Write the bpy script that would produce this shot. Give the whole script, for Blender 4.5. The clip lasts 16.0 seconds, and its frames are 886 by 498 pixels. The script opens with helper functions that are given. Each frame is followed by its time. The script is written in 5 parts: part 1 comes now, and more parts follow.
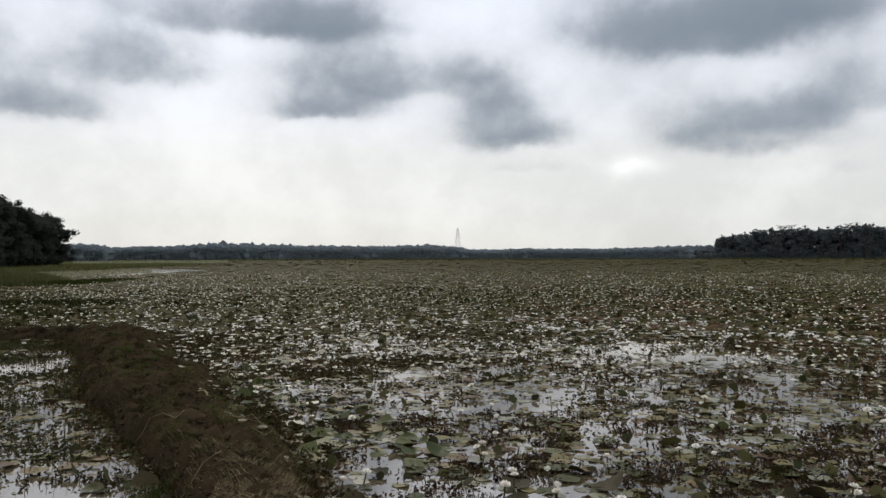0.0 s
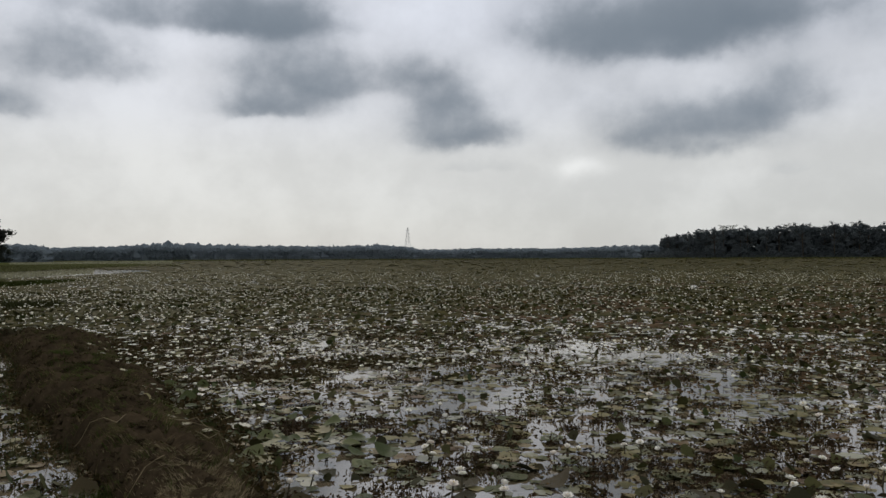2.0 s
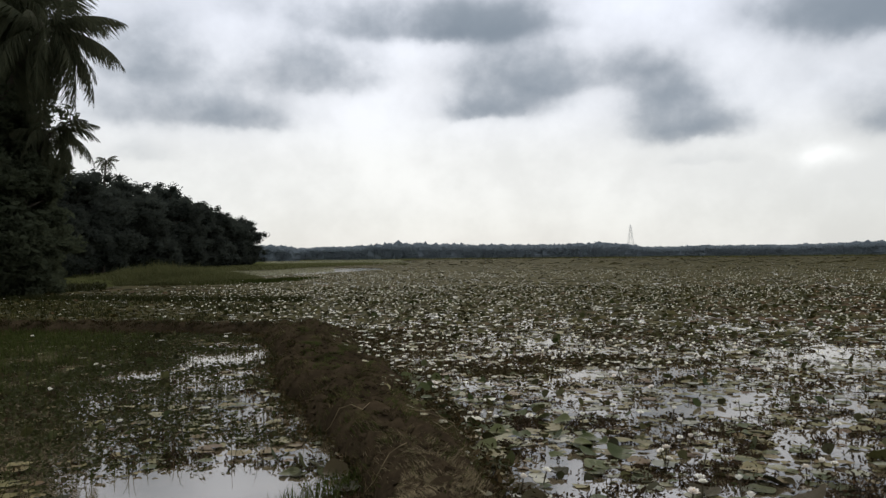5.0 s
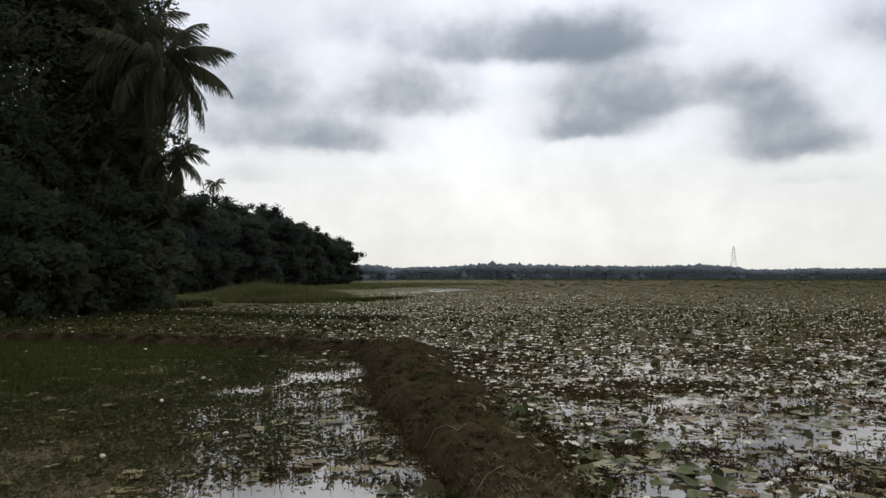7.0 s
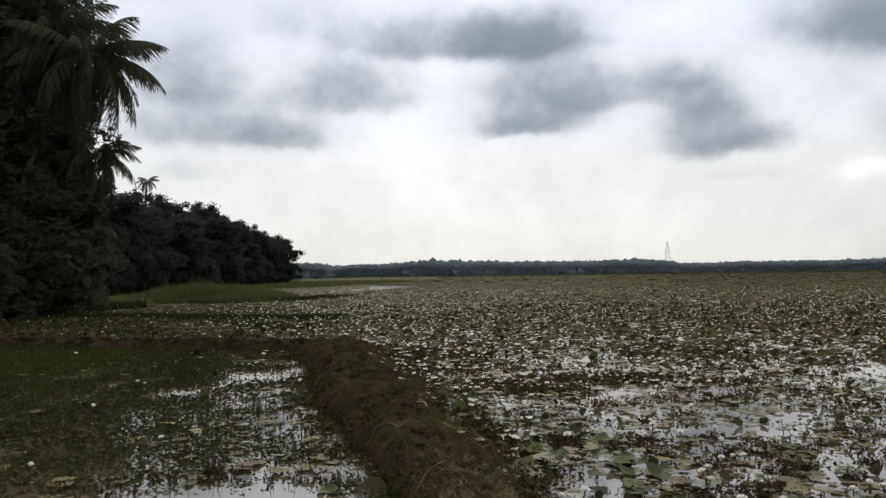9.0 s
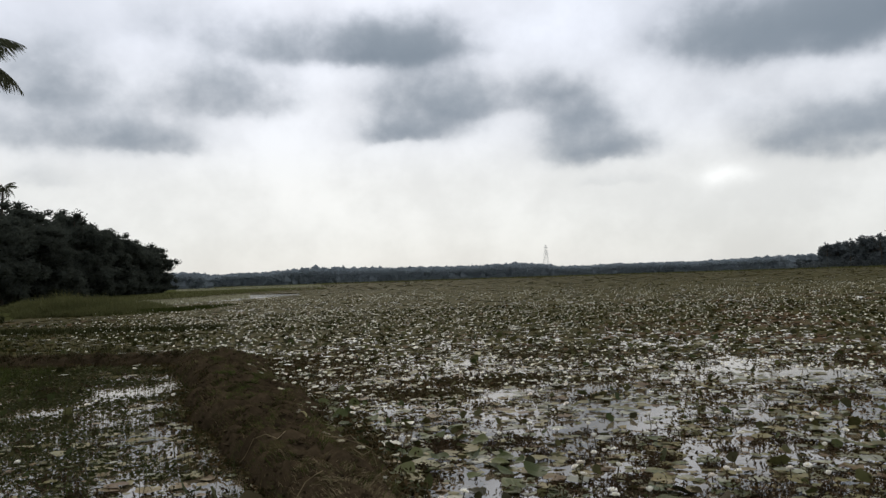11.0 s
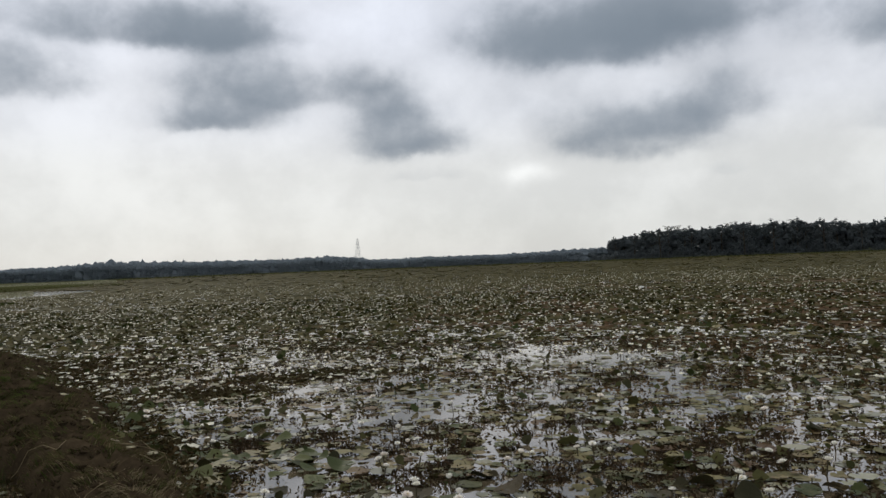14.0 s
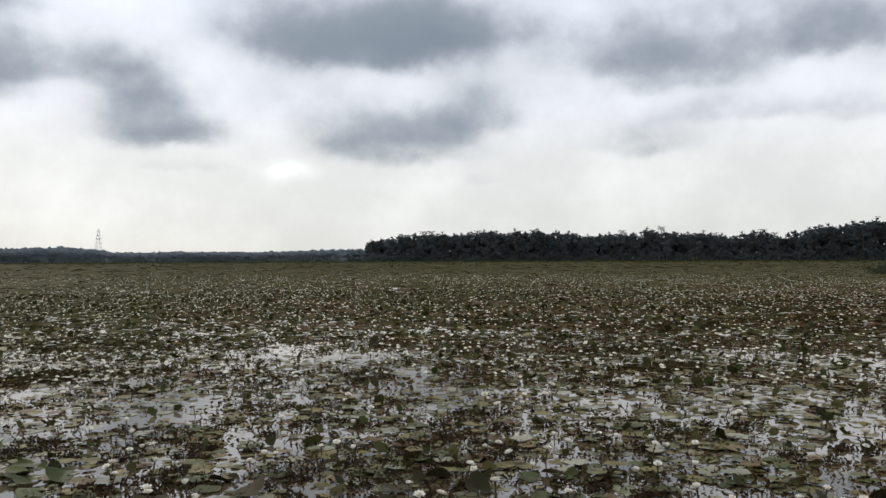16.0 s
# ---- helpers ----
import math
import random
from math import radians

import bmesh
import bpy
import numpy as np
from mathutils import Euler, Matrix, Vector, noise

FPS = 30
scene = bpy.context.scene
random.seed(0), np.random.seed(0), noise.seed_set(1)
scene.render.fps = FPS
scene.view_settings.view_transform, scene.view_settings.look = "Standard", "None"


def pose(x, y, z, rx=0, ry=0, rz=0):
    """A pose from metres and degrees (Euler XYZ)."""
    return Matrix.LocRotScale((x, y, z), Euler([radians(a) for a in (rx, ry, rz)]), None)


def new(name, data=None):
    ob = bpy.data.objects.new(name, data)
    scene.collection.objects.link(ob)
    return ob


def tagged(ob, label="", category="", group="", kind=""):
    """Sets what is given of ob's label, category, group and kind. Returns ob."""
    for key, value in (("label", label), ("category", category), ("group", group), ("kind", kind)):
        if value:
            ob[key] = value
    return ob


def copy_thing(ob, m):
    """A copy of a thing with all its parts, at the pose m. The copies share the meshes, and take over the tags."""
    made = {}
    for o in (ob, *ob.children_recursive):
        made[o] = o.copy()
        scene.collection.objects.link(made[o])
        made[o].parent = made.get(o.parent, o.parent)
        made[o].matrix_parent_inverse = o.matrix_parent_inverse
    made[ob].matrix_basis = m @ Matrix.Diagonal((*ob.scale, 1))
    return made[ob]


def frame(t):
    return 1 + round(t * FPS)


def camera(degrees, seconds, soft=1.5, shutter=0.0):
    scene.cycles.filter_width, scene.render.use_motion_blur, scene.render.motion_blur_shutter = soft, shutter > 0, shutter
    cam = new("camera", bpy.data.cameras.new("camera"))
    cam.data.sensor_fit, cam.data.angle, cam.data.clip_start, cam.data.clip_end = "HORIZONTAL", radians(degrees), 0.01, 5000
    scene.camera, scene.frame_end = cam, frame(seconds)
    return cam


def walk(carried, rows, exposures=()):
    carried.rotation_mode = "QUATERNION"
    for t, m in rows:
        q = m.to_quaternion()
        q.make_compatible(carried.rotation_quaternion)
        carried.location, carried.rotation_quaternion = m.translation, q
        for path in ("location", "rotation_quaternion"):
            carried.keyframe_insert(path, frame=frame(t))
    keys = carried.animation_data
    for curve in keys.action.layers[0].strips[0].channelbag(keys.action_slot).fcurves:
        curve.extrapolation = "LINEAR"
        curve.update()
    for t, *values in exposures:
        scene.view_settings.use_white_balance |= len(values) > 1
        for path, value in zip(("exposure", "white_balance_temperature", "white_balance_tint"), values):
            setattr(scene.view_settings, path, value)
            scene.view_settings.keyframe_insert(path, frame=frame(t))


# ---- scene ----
cam = camera(59.5, 16.0, soft=1.42)
# seconds, x, y, z, yaw, pitch, roll
ROWS = [
    (0.0, 0.020, 0.107, 1.903, -0.01, 0.53, -0.11),
    (0.5, 0.025, 0.105, 1.903, -1.30, 0.78, 0.10),
    (1.0, 0.019, 0.097, 1.905, -3.27, 1.80, 1.01),
    (1.5, 0.027, 0.098, 1.902, -4.29, 0.39, 0.74),
    (2.0, 0.038, 0.109, 1.900, -3.71, 0.52, -0.23),
    (2.5, 0.040, 0.103, 1.901, -2.35, 1.07, -0.45),
    (3.0, 0.039, 0.100, 1.901, -4.73, 0.16, -0.13),
    (3.5, 0.028, 0.109, 1.897, -4.69, -0.15, 0.20),
    (4.0, -0.006, 0.111, 1.897, 1.67, -0.03, -0.02),
    (4.5, -0.029, 0.113, 1.895, 8.81, 0.25, -0.48),
    (5.0, -0.045, 0.107, 1.898, 12.51, 0.49, -0.55),
    (5.2, -0.048, 0.100, 1.899, 13.85, 0.69, -0.63),
    (7.3, -0.071, 0.083, 1.904, 19.52, 2.19, 0.06),
    (7.5, -0.068, 0.080, 1.904, 19.46, 2.29, -0.00),
    (8.0, -0.075, 0.074, 1.903, 21.20, 2.51, -0.24),
    (8.5, -0.071, 0.078, 1.902, 19.14, 2.14, -0.32),
    (9.0, -0.054, 0.078, 1.903, 15.05, 1.78, -0.76),
    (9.5, -0.039, 0.083, 1.903, 12.59, 2.21, -1.18),
    (10.0, -0.016, 0.084, 1.903, 9.18, 2.06, -1.34),
    (10.2, -0.012, 0.085, 1.902, 8.43, 2.12, -1.39),
    (12.3, 0.010, 0.111, 1.903, 4.59, 1.87, -2.58),
    (12.5, 0.010, 0.113, 1.904, 4.39, 2.10, -2.63),
    (13.0, 0.020, 0.110, 1.900, 3.23, 2.04, -3.02),
    (13.5, 0.050, 0.121, 1.898, -1.51, 1.42, -2.87),
    (14.0, 0.075, 0.145, 1.898, -7.37, 1.08, -2.17),
    (14.5, 0.101, 0.152, 1.897, -12.20, 2.03, -1.08),
    (15.0, 0.121, 0.088, 1.892, -15.40, 1.68, -0.54),
    (15.5, 0.122, 0.101, 1.891, -20.60, 1.02, -0.19),
    (16.0, 0.128, 0.104, 1.894, -25.06, 0.72, -0.18),
]


def handheld(x, y, z, yaw, pitch, roll):
    return pose(x, y, z, 0, 0, yaw) @ pose(0, 0, 0, 90 + pitch) @ pose(0, 0, 0, 0, 0, roll)


walk(cam, [(row[0], handheld(*row[1:])) for row in ROWS], [(0.0, 0.04), (1.0, 0.04), (1.5, -0.33), (2.0, -0.28), (2.5, -0.06), (3.0, 0.04), (5.0, 0.06), (7.5, 0.11), (10.0, 0.07), (12.5, -0.04), (13.5, -0.07), (14.5, -0.09), (15.0, 0.0), (15.5, 0.1), (16.0, 0.12)])

# ---------------------------------------------------------------- world and light
SUN_AZ, SUN_EL = -14.0, 34.0        # veiled sun ahead, degrees from +y to the right, and up


def link(nt, a, b):
    nt.links.new(a, b)


def math_node(nt, op, a, b=None, clamp=False):
    n = nt.nodes.new("ShaderNodeMath")
    n.operation, n.use_clamp = op, clamp
    for k, v in ((0, a), (1, b)):
        if v is None:
            continue
        if isinstance(v, (int, float)):
            n.inputs[k].default_value = v
        else:
            nt.links.new(v, n.inputs[k])
    return n.outputs[0]


def ramp_node(nt, fac, stops, mode="EASE"):
    n = nt.nodes.new("ShaderNodeValToRGB")
    n.color_ramp.interpolation = mode
    e = n.color_ramp.elements
    while len(e) < len(stops):
        e.new(0.5)
    for k, (p, c) in enumerate(stops):
        e[k].position = p
        e[k].color = (c, c, c, 1) if isinstance(c, (int, float)) else (*c, 1)
    if fac is not None:
        nt.links.new(fac, n.inputs[0])
    return n.outputs[0]


def mix_node(nt, fac, a, b, mode="MIX"):
    n = nt.nodes.new("ShaderNodeMix")
    n.data_type, n.blend_type = "RGBA", mode
    for sock, v in ((n.inputs[0], fac), (n.inputs[6], a), (n.inputs[7], b)):
        if isinstance(v, (int, float)):
            sock.default_value = v
        elif isinstance(v, tuple):
            sock.default_value = (*v, 1)
        else:
            nt.links.new(v, sock)
    return n.outputs[2]


def noise_node(nt, vec, scale, detail=3.0, rough=0.5, out=0):
    n = nt.nodes.new("ShaderNodeTexNoise")
    n.inputs["Scale"].default_value = scale
    n.inputs["Detail"].default_value = detail
    n.inputs["Roughness"].default_value = rough
    if vec is not None:
        nt.links.new(vec, n.inputs["Vector"])
    return n.outputs[out]


# clouds: azimuth, elevation, half width, half height (degrees), thickness
CLOUDS_AHEAD = [
    (-13.0, 17.1, 7.0, 1.7, 0.85), (-8.0, 17.0, 4.2, 2.1, 0.5), (-7.6, 12.9, 4.3, 3.1, 0.78), (-9.3, 10.8, 3.4, 0.8, 0.35),
    (-1.8, 12.9, 4.3, 1.5, 0.5), (2.2, 13.9, 2.9, 1.5, 0.4), (4.6, 9.9, 3.7, 2.1, 0.82), (6.9, 8.6, 2.2, 0.9, 0.4),
    (3.2, 12.1, 2.5, 1.7, 0.3), (6.1, 6.6, 2.7, 0.5, 0.18),
]
CLOUDS_RIGHT = [
    (19.6, 16.0, 7.9, 2.6, 1.15), (25.0, 16.8, 6.9, 1.9, 0.75), (11.9, 16.9, 4.0, 2.1, 0.32), (22.1, 8.4, 5.0, 1.6, 0.7),
    (27.6, 11.0, 3.5, 2.0, 0.58), (24.9, 9.4, 3.3, 1.4, 0.4), (17.9, 9.5, 3.6, 1.7, 0.35), (15.4, 13.0, 6.0, 3.2, 0.16),
    (27.8, 5.9, 1.1, 0.5, 0.25), (39.7, 8.4, 3.2, 1.3, 0.5), (42.4, 13.1, 5.1, 1.7, 0.55), (45.4, 15.5, 10.5, 2.7, 0.5),
    (37.7, 14.8, 4.4, 1.9, 0.32), (45.7, 10.3, 5.0, 1.0, 0.32), (52.8, 15.0, 3.9, 1.7, 0.5), (53.2, 10.0, 2.7, 1.1, 0.32),
]
CLOUDS_LEFT = [
    (-33.3, 14.3, 3.8, 2.6, 0.6), (-30.9, 10.5, 6.4, 1.8, 0.68), (-26.8, 9.8, 4.0, 0.8, 0.22), (-34.0, 7.4, 2.2, 0.9, 0.24),
    (-21.6, 13.6, 4.8, 2.2, 0.7), (-24.7, 18.2, 4.4, 1.9, 0.28),
]
CLOUDS = CLOUDS_AHEAD + CLOUDS_RIGHT + CLOUDS_LEFT

world = bpy.data.worlds.new("overcast_sky")
scene.world = world
world.use_nodes = True
nt = world.node_tree
nt.nodes.clear()
coord = nt.nodes.new("ShaderNodeTexCoord").outputs["Generated"]
xyz = nt.nodes.new("ShaderNodeSeparateXYZ")
link(nt, coord, xyz.inputs[0])
DEG = 180 / math.pi
azimuth = math_node(nt, "MULTIPLY", math_node(nt, "ARCTAN2", xyz.outputs[0], xyz.outputs[1]), DEG)
elevation = math_node(nt, "MULTIPLY", math_node(nt, "ARCSINE", xyz.outputs[2]), DEG)
stretch = nt.nodes.new("ShaderNodeMapping")
stretch.inputs["Scale"].default_value = (1, 1, 1.15)
link(nt, coord, stretch.inputs[0])
warp = nt.nodes.new("ShaderNodeSeparateColor")
link(nt, noise_node(nt, stretch.outputs[0], 15.0, 4.0, 0.55, 1), warp.inputs[0])
az_w = math_node(nt, "ADD", azimuth, math_node(nt, "MULTIPLY", math_node(nt, "SUBTRACT", warp.outputs[0], 0.5), 2.6))
el_w = math_node(nt, "ADD", elevation, math_node(nt, "MULTIPLY", math_node(nt, "SUBTRACT", warp.outputs[1], 0.5), 1.9))
total, lift = None, None
for a, e, w, h, thick in CLOUDS:
    across = math_node(nt, "MULTIPLY", math_node(nt, "SUBTRACT", az_w, a), 1 / (1.08 * w))
    up = math_node(nt, "MULTIPLY", math_node(nt, "SUBTRACT", el_w, e - 0.35 * h), 1 / (1.32 * h))
    height = up
    up = math_node(nt, "MAXIMUM", math_node(nt, "MULTIPLY", up, 0.88), math_node(nt, "MULTIPLY", up, -2.3))
    q = math_node(nt, "ADD", math_node(nt, "MULTIPLY", across, across), math_node(nt, "MULTIPLY", up, up))
    body = math_node(nt, "MULTIPLY", math_node(nt, "EXPONENT", math_node(nt, "MULTIPLY", math_node(nt, "POWER", q, 1.5), -0.9)), thick)
    total = body if total is None else math_node(nt, "ADD", total, body)
    part_lift = math_node(nt, "MULTIPLY", body, height)
    lift = part_lift if lift is None else math_node(nt, "ADD", lift, part_lift)
# broken cover that goes on overhead and all round
wide = ramp_node(nt, noise_node(nt, stretch.outputs[0], 3.2, 5.0, 0.55), [(0.42, 0.0), (0.72, 0.45)])
above = ramp_node(nt, math_node(nt, "DIVIDE", elevation, 90.0), [(0.24, 0.0), (0.40, 1.0)])
beside = ramp_node(nt, math_node(nt, "DIVIDE", math_node(nt, "ABSOLUTE", azimuth), 180.0), [(0.31, 0.0), (0.42, 0.6)])
cover = math_node(nt, "MULTIPLY", wide, math_node(nt, "MAXIMUM", above, beside))
billow = noise_node(nt, stretch.outputs[0], 21.0, 4.0, 0.55)
belly = noise_node(nt, stretch.outputs[0], 7.0, 1.0, 0.4)
edge = math_node(nt, "MULTIPLY", math_node(nt, "SUBTRACT", billow, 0.5), math_node(nt, "MINIMUM", math_node(nt, "MULTIPLY", total, 1.9), 0.9))
dense = math_node(nt, "MAXIMUM", math_node(nt, "ADD", total, edge), 0.0)
thick = math_node(nt, "TANH", math_node(nt, "MULTIPLY", math_node(nt, "POWER", dense, 1.45), 1.35))
shade = math_node(nt, "MAXIMUM", thick, cover)
veil = ramp_node(nt, math_node(nt, "DIVIDE", elevation, 90.0),
                 [(0.0, (0.78, 0.795, 0.785)), (0.07, (0.865, 0.875, 0.87)), (0.13, (0.865, 0.89, 0.945)), (0.20, (0.86, 0.90, 0.995)), (0.5, (0.95, 0.97, 1.0))])
wisps = ramp_node(nt, noise_node(nt, stretch.outputs[0], 6.0, 5.0, 0.6), [(0.35, 0.90), (0.7, 1.07)])
veil = mix_node(nt, 1.0, veil, wisps, "MULTIPLY")
# brighter towards the veiled sun, and one small sunlit cloud
off = math_node(nt, "DIVIDE", math_node(nt, "SUBTRACT", azimuth, SUN_AZ), 30.0)
glow = math_node(nt, "ADD", 0.97, math_node(nt, "MULTIPLY", math_node(nt, "EXPONENT", math_node(nt, "MULTIPLY", math_node(nt, "MULTIPLY", off, off), -1.0)), 0.05))
ca = math_node(nt, "DIVIDE", math_node(nt, "SUBTRACT", az_w, 14.0), 1.9)
ce = math_node(nt, "DIVIDE", math_node(nt, "SUBTRACT", el_w, 6.4), 0.75)
puff = math_node(nt, "EXPONENT", math_node(nt, "MULTIPLY", math_node(nt, "ADD", math_node(nt, "MULTIPLY", ca, ca), math_node(nt, "MULTIPLY", ce, ce)), -1.2))
glow = math_node(nt, "ADD", glow, math_node(nt, "MULTIPLY", puff, 0.28))
veil = mix_node(nt, 1.0, veil, glow, "MULTIPLY")
sky = nt.nodes.new("ShaderNodeTexSky")
sky.sky_type, sky.sun_disc = "NISHITA", False
sky.sun_elevation, sky.sun_rotation = radians(SUN_EL), radians(SUN_AZ)
clear = nt.nodes.new("ShaderNodeVectorMath")
clear.operation = "SCALE"
link(nt, sky.outputs[0], clear.inputs[0])
clear.inputs["Scale"].default_value = 0.06
veil = mix_node(nt, 0.9, clear.outputs[0], veil)
# darker flat bases, paler heads
level = math_node(nt, "DIVIDE", lift, math_node(nt, "ADD", total, 0.08))
head = math_node(nt, "ADD", math_node(nt, "MULTIPLY", level, 0.5), math_node(nt, "MULTIPLY", math_node(nt, "SUBTRACT", belly, 0.35), 0.9), True)
grey = mix_node(nt, head, (0.205, 0.25, 0.305), (0.35, 0.40, 0.46))
tone = mix_node(nt, shade, veil, grey)
back = nt.nodes.new("ShaderNodeBackground")
link(nt, tone, back.inputs["Color"])
back.inputs["Strength"].default_value = 1.0
out = nt.nodes.new("ShaderNodeOutputWorld")
link(nt, back.outputs[0], out.inputs["Surface"])

lamp = bpy.data.lights.new("sun", "SUN")
lamp.energy, lamp.angle, lamp.color = 0.85, radians(20), (1.0, 0.93, 0.82)
sun = new("sun", lamp)
away = Vector((math.sin(radians(SUN_AZ)) * math.cos(radians(SUN_EL)), math.cos(radians(SUN_AZ)) * math.cos(radians(SUN_EL)), math.sin(radians(SUN_EL))))
sun.matrix_world = Matrix.Translation((0, 0, 60)) @ (-away).to_track_quat("-Z", "Y").to_matrix().to_4x4()


# ---------------------------------------------------------------- materials
def material(name, colors, rough=0.6, source="island", scale=3.0, spread=0.35, translucent=0.0, bump=0.0, bump_scale=30.0, ior=1.45, metallic=0.0, gloss=0.25):
    """Colours blended by a random number for each piece and by noise at two sizes."""
    m = bpy.data.materials.new(name)
    m.use_nodes = True
    t = m.node_tree
    t.nodes.clear()
    pos = t.nodes.new("ShaderNodeNewGeometry") if source == "island" else t.nodes.new("ShaderNodeObjectInfo")
    where = t.nodes.new("ShaderNodeTexCoord").outputs["Object"]
    rand = pos.outputs["Random Per Island"] if source == "island" else pos.outputs["Random"]
    big = noise_node(t, where, scale, 3.0, 0.55)
    fine = noise_node(t, where, scale * 9, 3.0, 0.6)
    f = math_node(t, "ADD", math_node(t, "MULTIPLY", rand, 1 - spread), math_node(t, "MULTIPLY", math_node(t, "SUBTRACT", math_node(t, "ADD", big, fine), 0.5), spread))
    stops = [(k / max(1, len(colors) - 1), c) for k, c in enumerate(colors)]
    col = ramp_node(t, f, stops, "LINEAR")
    b = t.nodes.new("ShaderNodeBsdfPrincipled")
    link(t, col, b.inputs["Base Color"])
    rr = math_node(t, "ADD", rough - 0.08, math_node(t, "MULTIPLY", fine, 0.16))
    link(t, rr, b.inputs["Roughness"])
    b.inputs["IOR"].default_value = ior
    b.inputs["Specular IOR Level"].default_value = gloss
    b.inputs["Metallic"].default_value = metallic
    surf = b.outputs[0]
    if bump:
        bn = t.nodes.new("ShaderNodeBump")
        bn.inputs["Strength"].default_value = bump
        bn.inputs["Distance"].default_value = 0.02
        link(t, noise_node(t, where, bump_scale, 4.0, 0.6), bn.inputs["Height"])
        link(t, bn.outputs[0], b.inputs["Normal"])
    if translucent:
        tr = t.nodes.new("ShaderNodeBsdfTranslucent")
        link(t, col, tr.inputs["Color"])
        mx = t.nodes.new("ShaderNodeMixShader")
        mx.inputs[0].default_value = translucent
        link(t, surf, mx.inputs[1])
        link(t, tr.outputs[0], mx.inputs[2])
        surf = mx.outputs[0]
    o = t.nodes.new("ShaderNodeOutputMaterial")
    link(t, surf, o.inputs["Surface"])
    return m


M_PAD = material("lily_leaf", [(0.024, 0.029, 0.01), (0.05, 0.057, 0.02), (0.1, 0.1, 0.045), (0.034, 0.054, 0.017), (0.12, 0.105, 0.05), (0.07, 0.045, 0.021)], 0.5, "object", 7.0, 0.4, 0.12, 0.5, 45.0, gloss=0.14)
M_DARKPAD = material("old_lily_leaf", [(0.014, 0.015, 0.006), (0.03, 0.028, 0.012), (0.06, 0.045, 0.022), (0.04, 0.05, 0.018)], 0.6, "object", 8.0, 0.4, 0.1, 0.5, 45.0, gloss=0.12)
M_PADS = material("lily_leaf_field", [(0.022, 0.022, 0.007), (0.075, 0.066, 0.021), (0.175, 0.148, 0.06), (0.045, 0.06, 0.017), (0.225, 0.19, 0.086), (0.10, 0.058, 0.026), (0.03, 0.021, 0.009)], 0.5, "island", 4.0, 0.3, 0.1, gloss=0.14)
M_RAISED = material("raised_leaf", [(0.012, 0.013, 0.005), (0.028, 0.027, 0.009), (0.085, 0.08, 0.03), (0.03, 0.042, 0.012), (0.054, 0.033, 0.016)], 0.65, "island", 3.0, 0.25, 0.15, gloss=0.1)
M_CARPET = material("carpet_leaf", [(0.035, 0.032, 0.0105), (0.052, 0.047, 0.015), (0.077, 0.066, 0.022), (0.06, 0.046, 0.017)], 0.65, "island", 3.0, 0.25, 0.12, gloss=0.015)
M_RUST = material("rusty_leaf", [(0.05, 0.033, 0.014), (0.08, 0.047, 0.022), (0.115, 0.07, 0.036), (0.06, 0.05, 0.02)], 0.65, "island", 3.0, 0.25, 0.12, gloss=0.015)
M_SHINE = material("wet_leaf", [(0.07, 0.07, 0.028), (0.13, 0.125, 0.056), (0.21, 0.195, 0.1), (0.1, 0.12, 0.05)], 0.32, "island", 4.0, 0.25, 0.05, gloss=0.5)
M_PETAL = material("petal", [(0.84, 0.82, 0.73), (0.90, 0.88, 0.82), (0.87, 0.80, 0.73)], 0.5, "object", 20.0, 0.2, 0.2)
M_PETALS = material("petal_field", [(0.82, 0.80, 0.66), (0.90, 0.88, 0.78), (0.86, 0.81, 0.66)], 0.5, "island", 8.0, 0.2, 0.2)
M_STAMEN = material("stamen", [(0.55, 0.40, 0.08), (0.65, 0.5, 0.14)], 0.6, "object", 60.0)
M_STALK = material("stalk", [(0.03, 0.03, 0.014), (0.06, 0.045, 0.025)], 0.5, "island", 10.0)
M_WEED = material("water_weed", [(0.012, 0.010, 0.0045), (0.03, 0.021, 0.010), (0.055, 0.032, 0.018), (0.024, 0.027, 0.010)], 0.65, "island", 6.0, 0.2, 0.15, gloss=0.05)
M_FLOATING = material("floating_weed", [(0.016, 0.0145, 0.0045), (0.037, 0.030, 0.010), (0.064, 0.042, 0.018), (0.027, 0.03, 0.009)], 0.7, "island", 3.0, 0.3, 0.1, gloss=0.08)
M_POND = material("flooded_weed", [(0.014, 0.017, 0.006), (0.028, 0.033, 0.0105), (0.042, 0.044, 0.016), (0.036, 0.028, 0.013)], 0.7, "island", 2.0, 0.35, 0.1, gloss=0.05)
M_MAT = material("weed_mat", [(0.04, 0.032, 0.0165), (0.06, 0.046, 0.024), (0.048, 0.046, 0.019)], 0.8, "island", 4.0, 0.4, gloss=0.0)
M_EARTH = material("bund_earth", [(0.013, 0.0095, 0.006), (0.038, 0.028, 0.017), (0.075, 0.056, 0.034)], 0.9, "object", 1.6, 0.95, 0.0, 0.9, 14.0, gloss=0.0)
M_THATCH = material("dry_grass", [(0.009, 0.0065, 0.004), (0.032, 0.0225, 0.012), (0.078, 0.055, 0.03), (0.115, 0.086, 0.047), (0.045, 0.042, 0.015), (0.155, 0.118, 0.068)], 0.85, "island", 2.0, 0.25, 0.1, gloss=0.0)
M_YOUNG = material("young_lily_leaf", [(0.025, 0.036, 0.010), (0.05, 0.062, 0.02), (0.09, 0.10, 0.036), (0.15, 0.15, 0.075)], 0.5, "object", 8.0, 0.3, 0.12, 0.3, 40.0, gloss=0.1)
